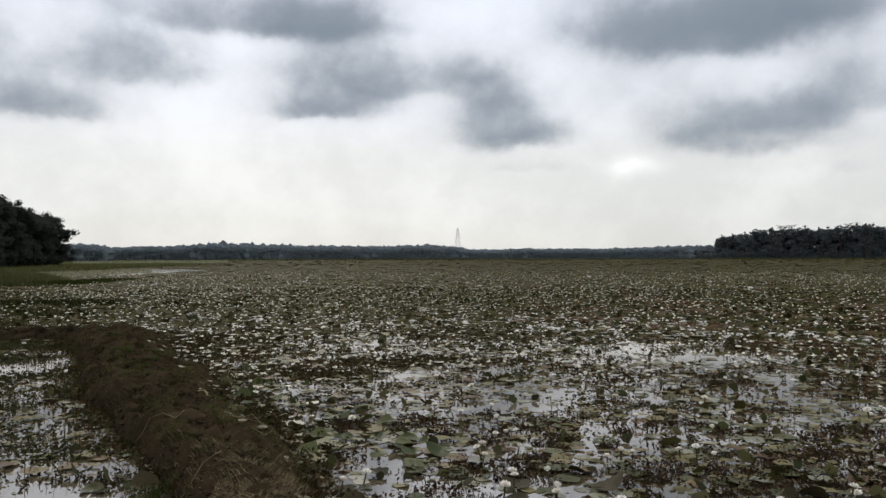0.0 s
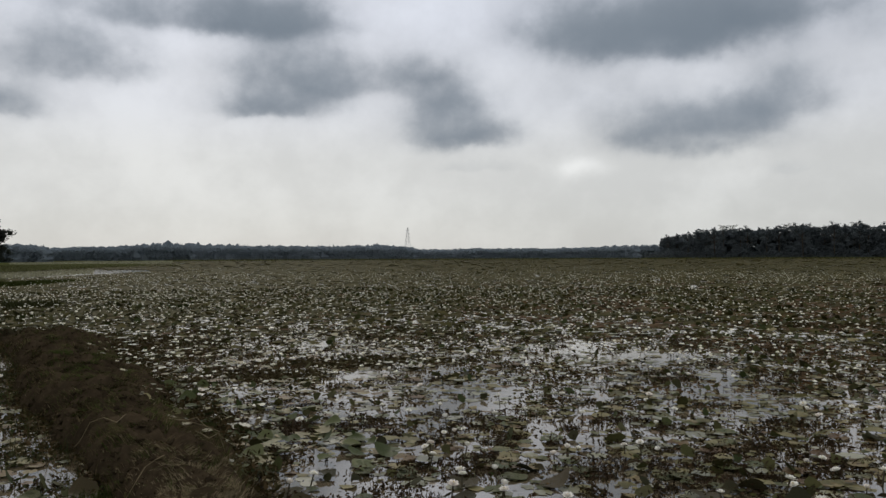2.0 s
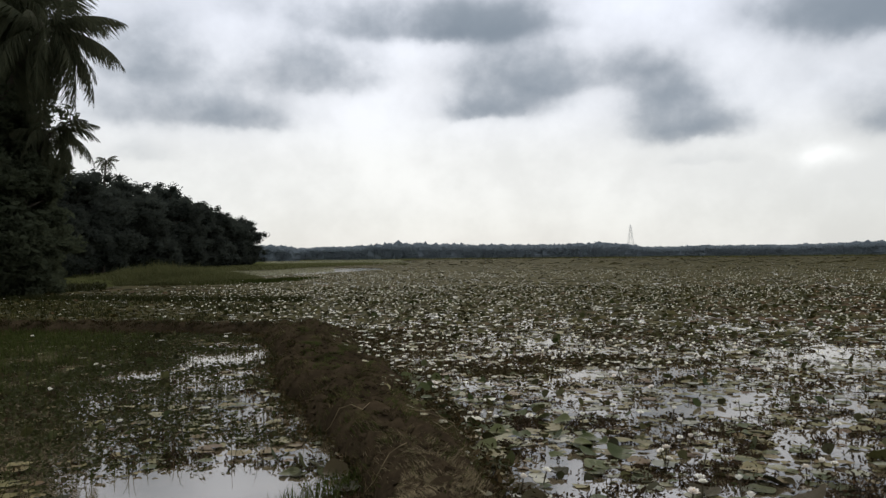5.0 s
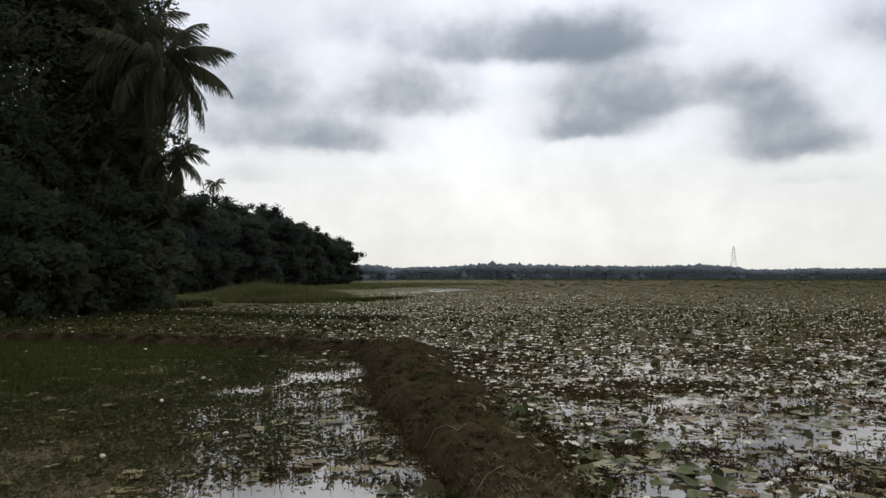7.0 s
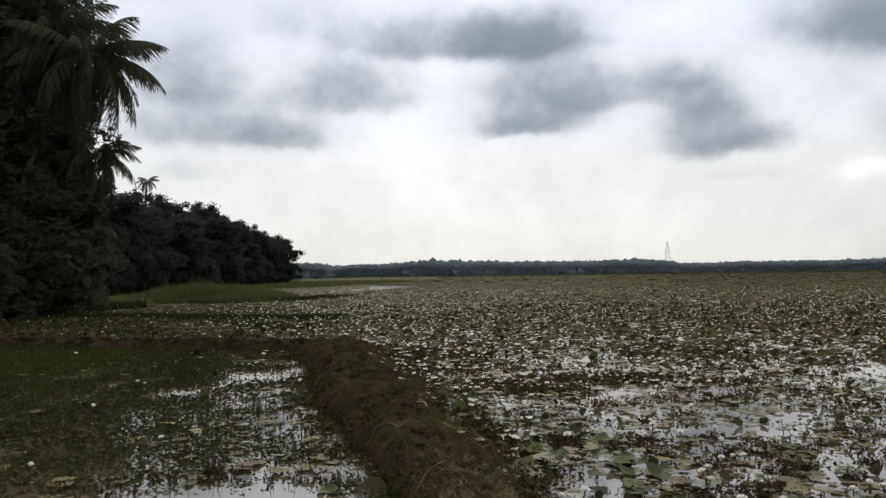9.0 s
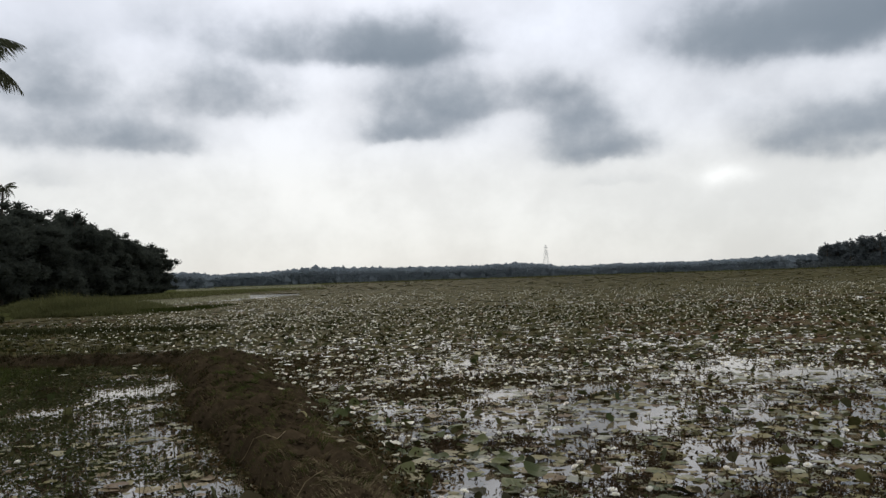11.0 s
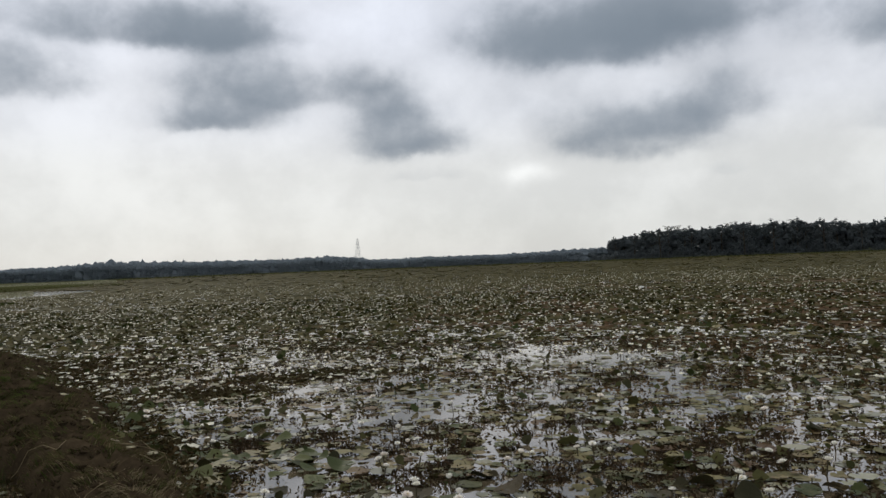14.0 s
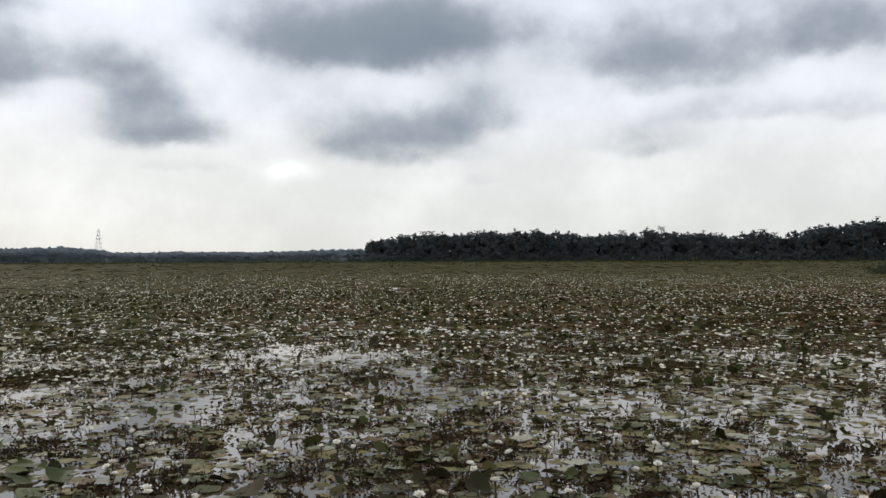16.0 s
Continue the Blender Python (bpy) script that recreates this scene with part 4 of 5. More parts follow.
def bund_litter(plan):
    """Clods of earth and pale roots on the bund."""
    p, side, height = plan
    n = 2600
    k = rng.integers(30, len(p), n)
    u = rng.uniform(-1.1, 1.1, n)
    x, y = p[k, 0] + side[k, 0] * u * p[k, 2], p[k, 1] + side[k, 1] * u * p[k, 2]
    z = np.array([height(i, v) for i, v in zip(k, u)]) + 0.01
    s = 0.012 + 0.035 * rng.uniform(0, 1, n) ** 2
    tip = rng.standard_normal((n, 6, 3)) * 0.25
    tip[:, 0, 0] += 1
    tip[:, 1, 1] += 1
    tip[:, 2, 0] -= 1
    tip[:, 3, 1] -= 1
    tip[:, 4, 2] += 0.8
    tip[:, 5, 2] -= 0.8
    v = tip * s[:, None, None] + np.stack([x, y, z], -1)[:, None]
    faces = [(0, 1, 4), (1, 2, 4), (2, 3, 4), (3, 0, 4), (1, 0, 5), (2, 1, 5), (3, 2, 5), (0, 3, 5)]
    ob = new("earth_clods", soup("earth_clods", [(np.concatenate([v[:, f] for f in faces]), M_EARTH)]))
    tagged(ob, "crumbled dark clods of earth along the bund", "earth clods", kind="stuff")
    n = 160
    k = rng.integers(50, len(p), n)
    u = rng.uniform(0.3, 1.12, n)
    x, y = p[k, 0] + side[k, 0] * u * p[k, 2], p[k, 1] + side[k, 1] * u * p[k, 2]
    z = np.array([height(i, v) for i, v in zip(k, u)]) + 0.04
    q = wobble(91, 0.9)(x, y) + u > 0.55
    leaves = discs(x[q], y[q], z[q], 0.02 + 0.045 * rng.uniform(0, 1, q.sum()) ** 1.5, rng.normal(0.25, 0.2, q.sum()), np.full(q.sum(), np.pi) + rng.normal(0, 0.6, q.sum()), 7)
    ob = new("creeping_leaves", soup("creeping_leaves", [(leaves, M_PADS)]))
    tagged(ob, "small olive leaves creeping up the bund's flank", "weeds", kind="stuff")
    items = []
    for _ in range(9):
        i = int(rng.integers(50, 112))
        sg = -1 if rng.uniform() < 0.55 else 1
        path, a = [], rng.uniform(-0.5, 0.5)
        for j in range(6):
            uu = sg * (0.35 + 0.15 * j)
            ii = int(np.clip(i + 1.3 * j * a * 2 + rng.uniform(-0.8, 0.8), 0, len(p) - 1))
            path.append((p[ii, 0] + side[ii, 0] * uu * p[ii, 2], p[ii, 1] + side[ii, 1] * uu * p[ii, 2], float(height(ii, min(abs(uu), 1.05) * sg)) + 0.03 + rng.uniform(0, 0.05)))
        items.append((path, [0.0035, 0.0045, 0.0045, 0.004, 0.003, 0.0015]))
    ob = new("root_strands", join_tubes(items, M_STRAW, 4))
    tagged(ob, "pale dry roots and stems hanging over the bund", "roots", kind="stuff")


bund_litter(bund_plan)


def wood_edges():
    """Bushes that close the feet of the woods."""
    polys = []
    for az0, az1, r0, high, count, size in ((17.3, 58, 424, 5.0, 22000, 0.5), (-38.5, -26.3, 0, 2.6, 6000, 0.3)):
        az = rng.uniform(az0, az1, count)
        r = r0 if r0 else np.interp(az, [-38.5, -26.3], [78, 172])
        x, y = polar(az, r + rng.uniform(-2, 5, count))
        z = rng.uniform(0.1, 1, count) ** 1.2 * high * (0.75 + 0.3 * np.sin(az * 5.1) * np.sin(az * 2.3))
        polys.append((leaf_cards(np.stack([x, y, z], -1), size), M_HAZEWOOD if r0 else M_SHORELEAF))
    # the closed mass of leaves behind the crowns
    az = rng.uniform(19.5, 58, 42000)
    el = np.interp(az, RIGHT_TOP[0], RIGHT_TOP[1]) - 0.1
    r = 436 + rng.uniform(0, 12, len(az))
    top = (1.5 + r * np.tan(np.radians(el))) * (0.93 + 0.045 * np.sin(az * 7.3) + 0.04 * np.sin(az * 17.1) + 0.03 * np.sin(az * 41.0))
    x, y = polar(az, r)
    polys.append((leaf_cards(np.stack([x, y, top * rng.uniform(0.08, 1, len(az)) ** 0.8], -1), 0.5), M_HAZEWOOD))
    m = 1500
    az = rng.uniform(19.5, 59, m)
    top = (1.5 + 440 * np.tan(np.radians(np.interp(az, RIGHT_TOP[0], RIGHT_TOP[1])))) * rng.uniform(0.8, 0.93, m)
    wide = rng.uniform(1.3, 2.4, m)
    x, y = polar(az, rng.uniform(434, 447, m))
    polys.append((crown_lumps(np.stack([x, y, (top - wide) * rng.uniform(0, 1, m) ** 0.7], -1), wide, wide * 0.9, 404), M_HAZEWOOD))
    n = 22000
    az = rng.uniform(-40.2, -26.5, n)
    w = sorted(WOOD[:15])
    r = np.interp(az, [q[0] for q in w], [q[1] for q in w]) + rng.uniform(0, 7, n)
    top = np.interp(az, [q[0] for q in w], [q[2] for q in w]) * (0.72 + 0.07 * np.sin(az * 4.1) + 0.05 * np.sin(az * 9.7))
    x, y = polar(az, r)
    polys.append((leaf_cards(np.stack([x, y, top * rng.uniform(0.03, 1, n) ** 0.8], -1), 0.24), M_SHORELEAF))
    ob = new("wood_edge", soup("wood_edge", polys))
    tagged(ob, "dark bushes closing the foot of the shore woods", "bushes", kind="stuff")


wood_edges()


def wet_meadow():
    """Green grass standing in the shallow paddock and along low ridges."""
    n = 56000
    x = rng.uniform(-22, -7.0, n)
    y = rng.uniform(6.5, 17.2, n)
    k = rng.uniform(0, 1, n) < np.clip(0.3 + 0.5 * (-(x + 8.5) / 3.5) + 0.35 * W_MID(x, y), 0, 1) * np.clip((y - 7.5) / 3, 0.25, 1) * (bund_room(x, y) > 1.0)
    k &= x < -7.6 - (y - 8) * 0.42 + 0.8 * W_SMALL(x, y)
    x, y = x[k], y[k]
    b = blades(x, y, np.full(len(x), -0.02), rng.uniform(0.06, 0.26, len(x)), np.full(len(x), 0.012), rng.uniform(0.1, 0.8, len(x)), rng.uniform(0, 6.28, len(x)))
    # ridge lines behind the cross bund
    n = 9000
    t = rng.uniform(0, 1, n)
    x = -30 + 17 * t
    y = 31.2 + rng.normal(0, 0.5, n) + 0.4 * np.sin(6 * t)
    b2 = blades(x, y, np.full(n, 0.0), rng.uniform(0.08, 0.3, n), np.full(n, 0.03), rng.uniform(0.1, 0.7, n), rng.uniform(0, 6.28, n))
    n = 14000
    x = rng.uniform(-30, -9, n)
    y = rng.uniform(19.5, 29, n)
    k = rng.uniform(0, 1, n) < np.clip(0.45 + 0.5 * W_BIG(x, y) + 0.3 * W_MID(x, y) - (x + 16) / 12, 0, 1)
    x, y = x[k], y[k]
    b3 = blades(x, y, np.full(len(x), 0.0), rng.uniform(0.06, 0.22, len(x)), np.full(len(x), 0.025), rng.uniform(0.1, 0.7, len(x)), rng.uniform(0, 6.28, len(x)))
    ob = new("wet_grass", soup("wet_grass", [(b, M_GRASS), (b2, M_POND), (b3, M_POND)]))
    tagged(ob, "short green and brown grass standing in shallow water", "grass", kind="stuff")


wet_meadow()


# ---------------------------------------------------------------- water lilies, nearest ones singly
def paddock(x, y):
    """The shallow plot between the bunds."""
    edge = np.interp(y, [p[1] for p in BUND], [p[0] for p in BUND])
    return (x < edge) & (y < 18)


def pad_mesh(seed, radius, style, mat=None):
    """A notched lily leaf: flat, wavy, half raised or folded."""
    r = np.random.default_rng(seed)
    n, rings = 22, 3
    ang = np.linspace(0.13, 2 * np.pi - 0.13, n)
    ph = r.uniform(0, 6.28, 4)
    edge = radius * (1 + 0.05 * np.sin(2 * ang + ph[0]) + 0.04 * np.sin(5 * ang + ph[1]) + 0.02 * r.standard_normal(n))
    bm = bmesh.new()
    centre = bm.verts.new((0, 0, 0.004))
    prev = None
    for k in range(1, rings + 1):
        f = k / rings
        row = []
        for a, e in zip(ang, edge):
            x, y = math.cos(a) * e * f, math.sin(a) * e * f
            z = 0.004 + radius * f * f * 0.05 * math.sin(3 * a + ph[2])
            if style == "raised":
                z += max(0, 0.15 - x / radius) ** 1.6 * radius * 0.7
            elif style == "folded":
                z += abs(y) * 0.3 * f
            elif style == "rim":
                z += radius * 0.22 * max(0, f - 0.6) / 0.4 * (0.6 + 0.4 * math.sin(2 * a + ph[3]))
            row.append(bm.verts.new((x, y, z)))
        for i in range(n - 1):
            if prev is None:
                bm.faces.new((centre, row[i], row[i + 1]))
            else:
                bm.faces.new((prev[i], row[i], row[i + 1], prev[i + 1]))
        prev = row
    for f in bm.faces:
        f.smooth = True
    mesh = bpy.data.meshes.new("lily_pad")
    bm.to_mesh(mesh)
    bm.free()
    mesh.materials.append(mat or M_PAD)
    return mesh


PAD_LABELS = {"flat": "flat olive-green lily pad floating on the water", "rim": "lily pad with a curled upturned rim",
              "raised": "lily pad tilted half out of the water", "folded": "folded brownish lily pad standing on edge"}


def near_pads():
    kinds = [("flat", 1), ("flat", 2), ("flat", 3), ("rim", 4), ("rim", 5), ("raised", 6), ("raised", 7), ("folded", 8)]
    meshes = [(s, pad_mesh(200 + k, 0.15, s, M_DARKPAD if s in ("raised", "folded") else None)) for s, k in kinds]
    dark = [(s, pad_mesh(220 + k, 0.15, s, M_DARKPAD)) for s, k in (("flat", 1), ("rim", 2), ("raised", 3))]
    x, y = scatter(900, 5.6, 9.8, -42, 56)
    x, y = keep(x, y)
    order = np.argsort(np.hypot(x, y))[:150]
    for i in order:
        style, mesh = meshes[int(rng.choice(8, p=[0.2, 0.18, 0.14, 0.13, 0.11, 0.09, 0.09, 0.06]))]
        if paddock(x[i], y[i]) and rng.uniform() < 0.75:
            style, mesh = dark[int(rng.integers(3))]
        s = float(rng.uniform(0.3, 0.85))
        ob = new("lily_pad", mesh)
        ob.matrix_basis = pose(float(x[i]), float(y[i]), 0.006 + 0.02 * float(rng.uniform()), float(rng.normal(0, 3)), float(rng.normal(0, 3)), float(rng.uniform(0, 360))) @ Matrix.Diagonal((s, s, s, 1))
        tagged(ob, PAD_LABELS[style], "lily pad", "lily pads")
    # fresh green leaves crowding the foot of the bund
    young = [(s, pad_mesh(230 + k, 0.15, s, M_YOUNG)) for s, k in (("flat", 1), ("rim", 2), ("raised", 3), ("folded", 4), ("raised", 5))]
    p = dense_path(BUND, 0.05)
    p = p[(p[:, 1] > 6.4) & (p[:, 1] < 11.5)]
    for _ in range(85):
        q = p[int(len(p) * rng.uniform(0, 1) ** 1.1)]
        off = q[2] * 0.92 + 0.05 + 1.5 * rng.uniform(0, 1) ** 1.3
        style, mesh = young[int(rng.integers(5))]
        s = float(rng.uniform(0.35, 0.8))
        ob = new("lily_pad", mesh)
        ob.matrix_basis = pose(float(q[0] + off * 0.9), float(q[1] + off * 0.4), 0.01 + 0.04 * float(rng.uniform()), float(rng.normal(0, 8)), float(rng.normal(0, 8)), float(rng.uniform(0, 360))) @ Matrix.Diagonal((s, s, s, 1))
        tagged(ob, "fresh green lily pad at the foot of the bund", "lily pad", "lily pads")
    return float(np.hypot(x, y)[order].max())


SINGLE = near_pads()


def petal_polys(rings, radius):
    polys = []
    for count, lift, reach, w in rings:
        for k in range(count):
            a = 2 * math.pi * (k + 0.5 * (lift > 40)) / count
            ca, sa, cl, sl = math.cos(a), math.sin(a), math.cos(radians(lift)), math.sin(radians(lift))
            def at(s, side, cup):
                d = radius * reach * s
                return (ca * d * cl - sa * side * radius, sa * d * cl + ca * side * radius, d * sl + cup * radius)
            polys.append([at(0.08, -w * 0.3, 0), at(0.55, -w, 0.03), at(1.0, 0, 0.10), at(0.55, w, 0.03)])
    return np.array(polys)


def near_flowers():
    full = soup("petals", [(petal_polys([(8, 14, 1.0, 0.36), (8, 32, 0.92, 0.32), (6, 56, 0.75, 0.28)], 0.042), M_PETAL)])
    half = soup("petals", [(petal_polys([(7, 44, 1.0, 0.38), (6, 60, 0.95, 0.34), (5, 76, 0.9, 0.28)], 0.04), M_PETAL)])
    heart = soup("stamens", [(petal_polys([(10, 55, 0.42, 0.05), (8, 76, 0.42, 0.05)], 0.045), M_STAMEN)])
    stalk = tube([(0, 0, 0.0), (0.006, 0.004, -0.14), (0.02, 0.0, -0.34)], [0.006, 0.006, 0.006], M_STALK, 5)
    x, y = scatter(470, 5.6, 17, -45, 56)
    x, y = np.where(rng.uniform(0, 1, 470) < 0.25, np.abs(x), x), y
    k = (openness(x, y) < 0.3) & (bund_room(x, y) > 1.05) & (~paddock(x, y) | (rng.uniform(0, 1, len(x)) < 0.22))
    for px, py in list(zip(x[k], y[k]))[:300]:
        ob = new("water_lily_flower", full if rng.uniform() < 0.6 else half)
        h, s = float(rng.uniform(0.03, 0.16)), float(rng.uniform(0.9, 1.35))
        ob.matrix_basis = pose(float(px), float(py), h, float(rng.normal(0, 12)), float(rng.normal(0, 12)), float(rng.uniform(0, 360))) @ Matrix.Diagonal((s, s, s, 1))
        tagged(ob, "white water lily flower open above the leaves", "flower", "water lily flowers")
        part("stamens", heart, ob, None, "yellow stamens")
        part("stalk", stalk, ob)


near_flowers()


def rust(x, y):
    """Where the old leaves have turned rusty: patches towards the right-hand wood."""
    r, az = np.hypot(x, y), np.degrees(np.arctan2(x, y))
    p = (0.3 + 0.6 * W_BIG(x, y) + 0.3 * W_HUGE(x, y) + 0.3 * np.clip((az - 22) / 10, 0, 1)) * np.exp(-((r - 28) / 22) ** 2) * np.clip((az - 2) / 14, 0.1, 1)
    return rng.uniform(0, 1, len(x)) < p


def lily_field():
    # middle ground: small leaves, most of them nearly flat
    x, y = scatter(19000, 1.8, 20, -66, 66)
    x2, y2 = scatter(52000, 19, 46, -58, 58)
    x, y = np.r_[x, x2], np.r_[y, y2]
    x, y = keep(x, y)
    r = np.hypot(x, y)
    k = ((r > 7.0) | (r < 5.6)) & (rng.uniform(0, 1, len(x)) < np.where(paddock(x, y), np.where(x < -5.5, 0.15, 0.5), 1.0))
    x, y, r = x[k], y[k], r[k]
    n = len(x)
    far = np.clip((r - 9) / 18, 0, 1)
    raised = rng.uniform(0, 1, n) < 0.17 + 0.05 * far
    rad = np.where(r < 20, 0.028 + 0.10 * rng.uniform(0, 1, n) ** 2.0, 0.035 + 0.11 * rng.uniform(0, 1, n) ** 1.4)
    tilt = np.where(raised, rng.uniform(0.3, 1.1, n), rng.normal(0, 0.05 + 0.13 * far, n))
    z = np.where(raised, rad * np.sin(np.abs(tilt)) * 0.8, 0.008 + rng.uniform(0, 0.03, n) + rad * np.abs(np.sin(tilt)) * 0.9)
    head = rng.uniform(0, 6.28, n)
    deep = ~raised & (far > rng.uniform(0.1, 0.8, n))
    flat = ~raised & ~deep
    wet = ~raised & (rng.uniform(0, 1, n) < np.where(deep, 0.09, np.where(paddock(x, y), 0.06, 0.12)))
    flat &= ~wet
    deep &= ~wet
    tilt = np.where(wet, 0.02, tilt)
    gleam = discs(x[wet], y[wet], z[wet] + 0.02, rad[wet], tilt[wet], head[wet], 7)
    red = deep & rust(x, y)
    deep &= ~red
    rust0 = discs(x[red], y[red], z[red], rad[red], tilt[red], head[red], 7)
    carpet = discs(x[deep], y[deep], z[deep], rad[deep], tilt[deep], head[deep], 6, False)
    flat = discs(x[flat], y[flat], z[flat], rad[flat], tilt[flat], head[flat], 9)
    stand = discs(x[raised], y[raised], z[raised], rad[raised] * 0.65, tilt[raised], head[raised], 8, False, 0.24)
    # small leaves strewn over the open water too
    x, y = scatter(8000, 6.4, 20, -46, 54, 1.05)
    k = (bund_room(x, y) > 1.05) & (rng.uniform(0, 1, len(x)) < 0.45 + 0.4 * W_SMALL(x, y) - np.where(paddock(x, y), 1.0, 0.12) * openness(x, y))
    x, y = x[k], y[k]
    n = len(x)
    rad = 0.025 + 0.05 * rng.uniform(0, 1, n) ** 1.6
    up = rng.uniform(0, 1, n) < 0.2
    tilt = np.where(up, rng.uniform(0.4, 1.3, n), rng.normal(0, 0.06, n))
    small = discs(x, y, 0.008 + rad * np.abs(np.sin(tilt)) * 0.85, rad, tilt, rng.uniform(0, 6.28, n), 6, False, 0.2)
    small, upright = small[~up], small[up]
    # sodden leaves lying flush with the water
    x, y = scatter(1600, 5.7, 16, -44, 54, 1.0)
    k = ~paddock(x, y) & (bund_room(x, y) > 1.05) & (rng.uniform(0, 1, len(x)) < 0.6 + 0.45 * W_MID(x, y) - 0.6 * openness(x, y))
    x, y = x[k], y[k]
    n = len(x)
    flush = discs(x, y, rng.uniform(0.003, 0.006, n), rng.uniform(0.04, 0.13, n), np.zeros(n), rng.uniform(0, 6.28, n), 8, True, 0.0)
    flush[:, :, :2] += rng.normal(0, 0.006, flush[:, :, :2].shape)
    # far ground
    x, y = scatter(95000, 45, 150, -57, 57)
    x, y = keep(x, y)
    n = len(x)
    rad = rng.uniform(0.06, 0.14, n)
    tilt = np.abs(rng.normal(0, 0.2, n))
    wet = rng.uniform(0, 1, n) < 0.06 + 0.05 * W_BIG(x, y)
    tilt = np.where(wet, 0.02, tilt)
    far1 = discs(x, y, rad * np.sin(tilt) * 0.7 + np.where(wet, 0.055, 0.02), rad, tilt, rng.uniform(0, 6.28, n), 5, False)
    rusty = (~wet) & rust(x, y)
    far1, shiny, rust1 = far1[~wet & ~rusty], far1[wet], far1[rusty]
    x, y = scatter(36000, 148, 470, -56, 56, 1.35)
    x, y = keep(x, y)
    k = rng.uniform(0, 1, len(x)) < np.interp(np.hypot(x, y) / shore_radius(x, y), [0.72, 0.78], [1.0, 0.45])
    x, y = x[k], y[k]
    n = len(x)
    rad = rng.uniform(0.3, 0.7, n)
    tilt = rng.uniform(0.02, 0.14, n)
    far2 = discs(x, y, rad * np.sin(tilt) * 0.6 + 0.02, rad, tilt, rng.uniform(0, 6.28, n), 5, False)
    ob = new("lily_pad_field", soup("lily_pad_field", [(flat, M_PADS), (small, M_PADS), (flush, M_SHINE), (upright, M_RAISED), (stand, M_RAISED), (carpet, M_CARPET), (gleam, M_SHINE), (rust0, M_RUST), (rust1, M_RUST), (far1, M_CARPET), (shiny, M_SHINE), (far2, M_CARPET)]))
    tagged(ob, "dense cover of olive and brown lily leaves over the pond", "lily pads", kind="stuff")
    # the mat of old leaves that closes the water farther out, with gaps
    az = np.radians(np.arange(-62, 62.1, 0.5))
    rr = 16.5 * np.exp(np.arange(0, 224) * 0.018)
    a, q = np.meshgrid(az, rr, indexing="ij")
    a = a + rng.uniform(-0.35, 0.35, a.shape) * radians(0.5)
    q = q * (1 + rng.uniform(-0.4, 0.4, q.shape) * 0.018)
    px, py = q * np.sin(a), q * np.cos(a)
    pz = 0.012 + rng.uniform(0, 0.035, q.shape) * np.minimum(q / 40, 2.0)
    v = np.stack([px, py, pz], -1)
    cells = np.stack([v[:-1, :-1], v[:-1, 1:], v[1:, 1:], v[1:, :-1]], 2).reshape(-1, 4, 3)
    c = cells.mean(1)
    r = np.hypot(c[:, 0], c[:, 1])
    fill = np.clip((r - 15.5) / 12.5, 0, 1) * 0.9 + 0.12 * W_MID(c[:, 0], c[:, 1]) - 0.1 * (r < 60)
    fill = np.minimum(fill, np.where(r > 200, np.interp(r / shore_radius(c[:, 0], c[:, 1]), [0.72, 0.78], [1.0, 0.6]), 1.0))
    k = (rng.uniform(0, 1, len(c)) < fill) & (r < shore_radius(c[:, 0], c[:, 1]) * 0.99)
    k &= ((r > 40) | (bund_room(c[:, 0], c[:, 1]) > 1.1)) & ~pale_strip(r, np.degrees(np.arctan2(c[:, 0], c[:, 1])))
    red = rust(c[:, 0], c[:, 1])
    ob = new("leaf_mat", soup("leaf_mat", [(cells[k & ~red], M_CARPET), (cells[k & red], M_RUST)]))
    tagged(ob, "mat of brown-green lily leaves closing the open pond", "lily pads", kind="stuff")
    # flowers too many to count
    base = petal_polys([(4, 16, 1.0, 0.45), (3, 48, 0.8, 0.4)], 0.066)
    polys = []
    for count, r0, r1, s0 in ((9000, 12, 45, 0.76), (13000, 44, 95, 0.82), (1500, 82, 125, 0.8)):
        x, y = scatter(count, r0, r1, -58, 58)
        k = (rng.uniform(0, 1, count) < 0.75 + 0.3 * W_HUGE(x, y)) & (bund_room(x, y) > 1.05) & (np.hypot(x, y) < shore_radius(x, y) * 0.98)
        k &= ~paddock(x, y) | (rng.uniform(0, 1, count) < 0.15)
        k &= (np.hypot(x, y) > 58) | (rng.uniform(0, 1, count) < np.clip(1 + (np.degrees(np.arctan2(x, y)) + 24) / 10, 0.1, 1))
        k &= rng.uniform(0, 1, count) < np.clip((96 - np.hypot(x, y)) / 32, 0.12, 1)
        x, y = x[k], y[k]
        n = len(x)
        z = rng.uniform(0.05, 0.2, n)
        s = s0 * rng.uniform(0.35, 1.3, n)
        polys.append((base[None] * s[:, None, None, None] + np.stack([x, y, z], -1)[:, None, None]).reshape(-1, 4, 3))
    ob = new("water_lily_blossom", soup("water_lily_blossom", [(np.concatenate(polys), M_PETALS)]))
    tagged(ob, "countless small white lily flowers dotted over the pond", "flowers", kind="stuff")


lily_field()


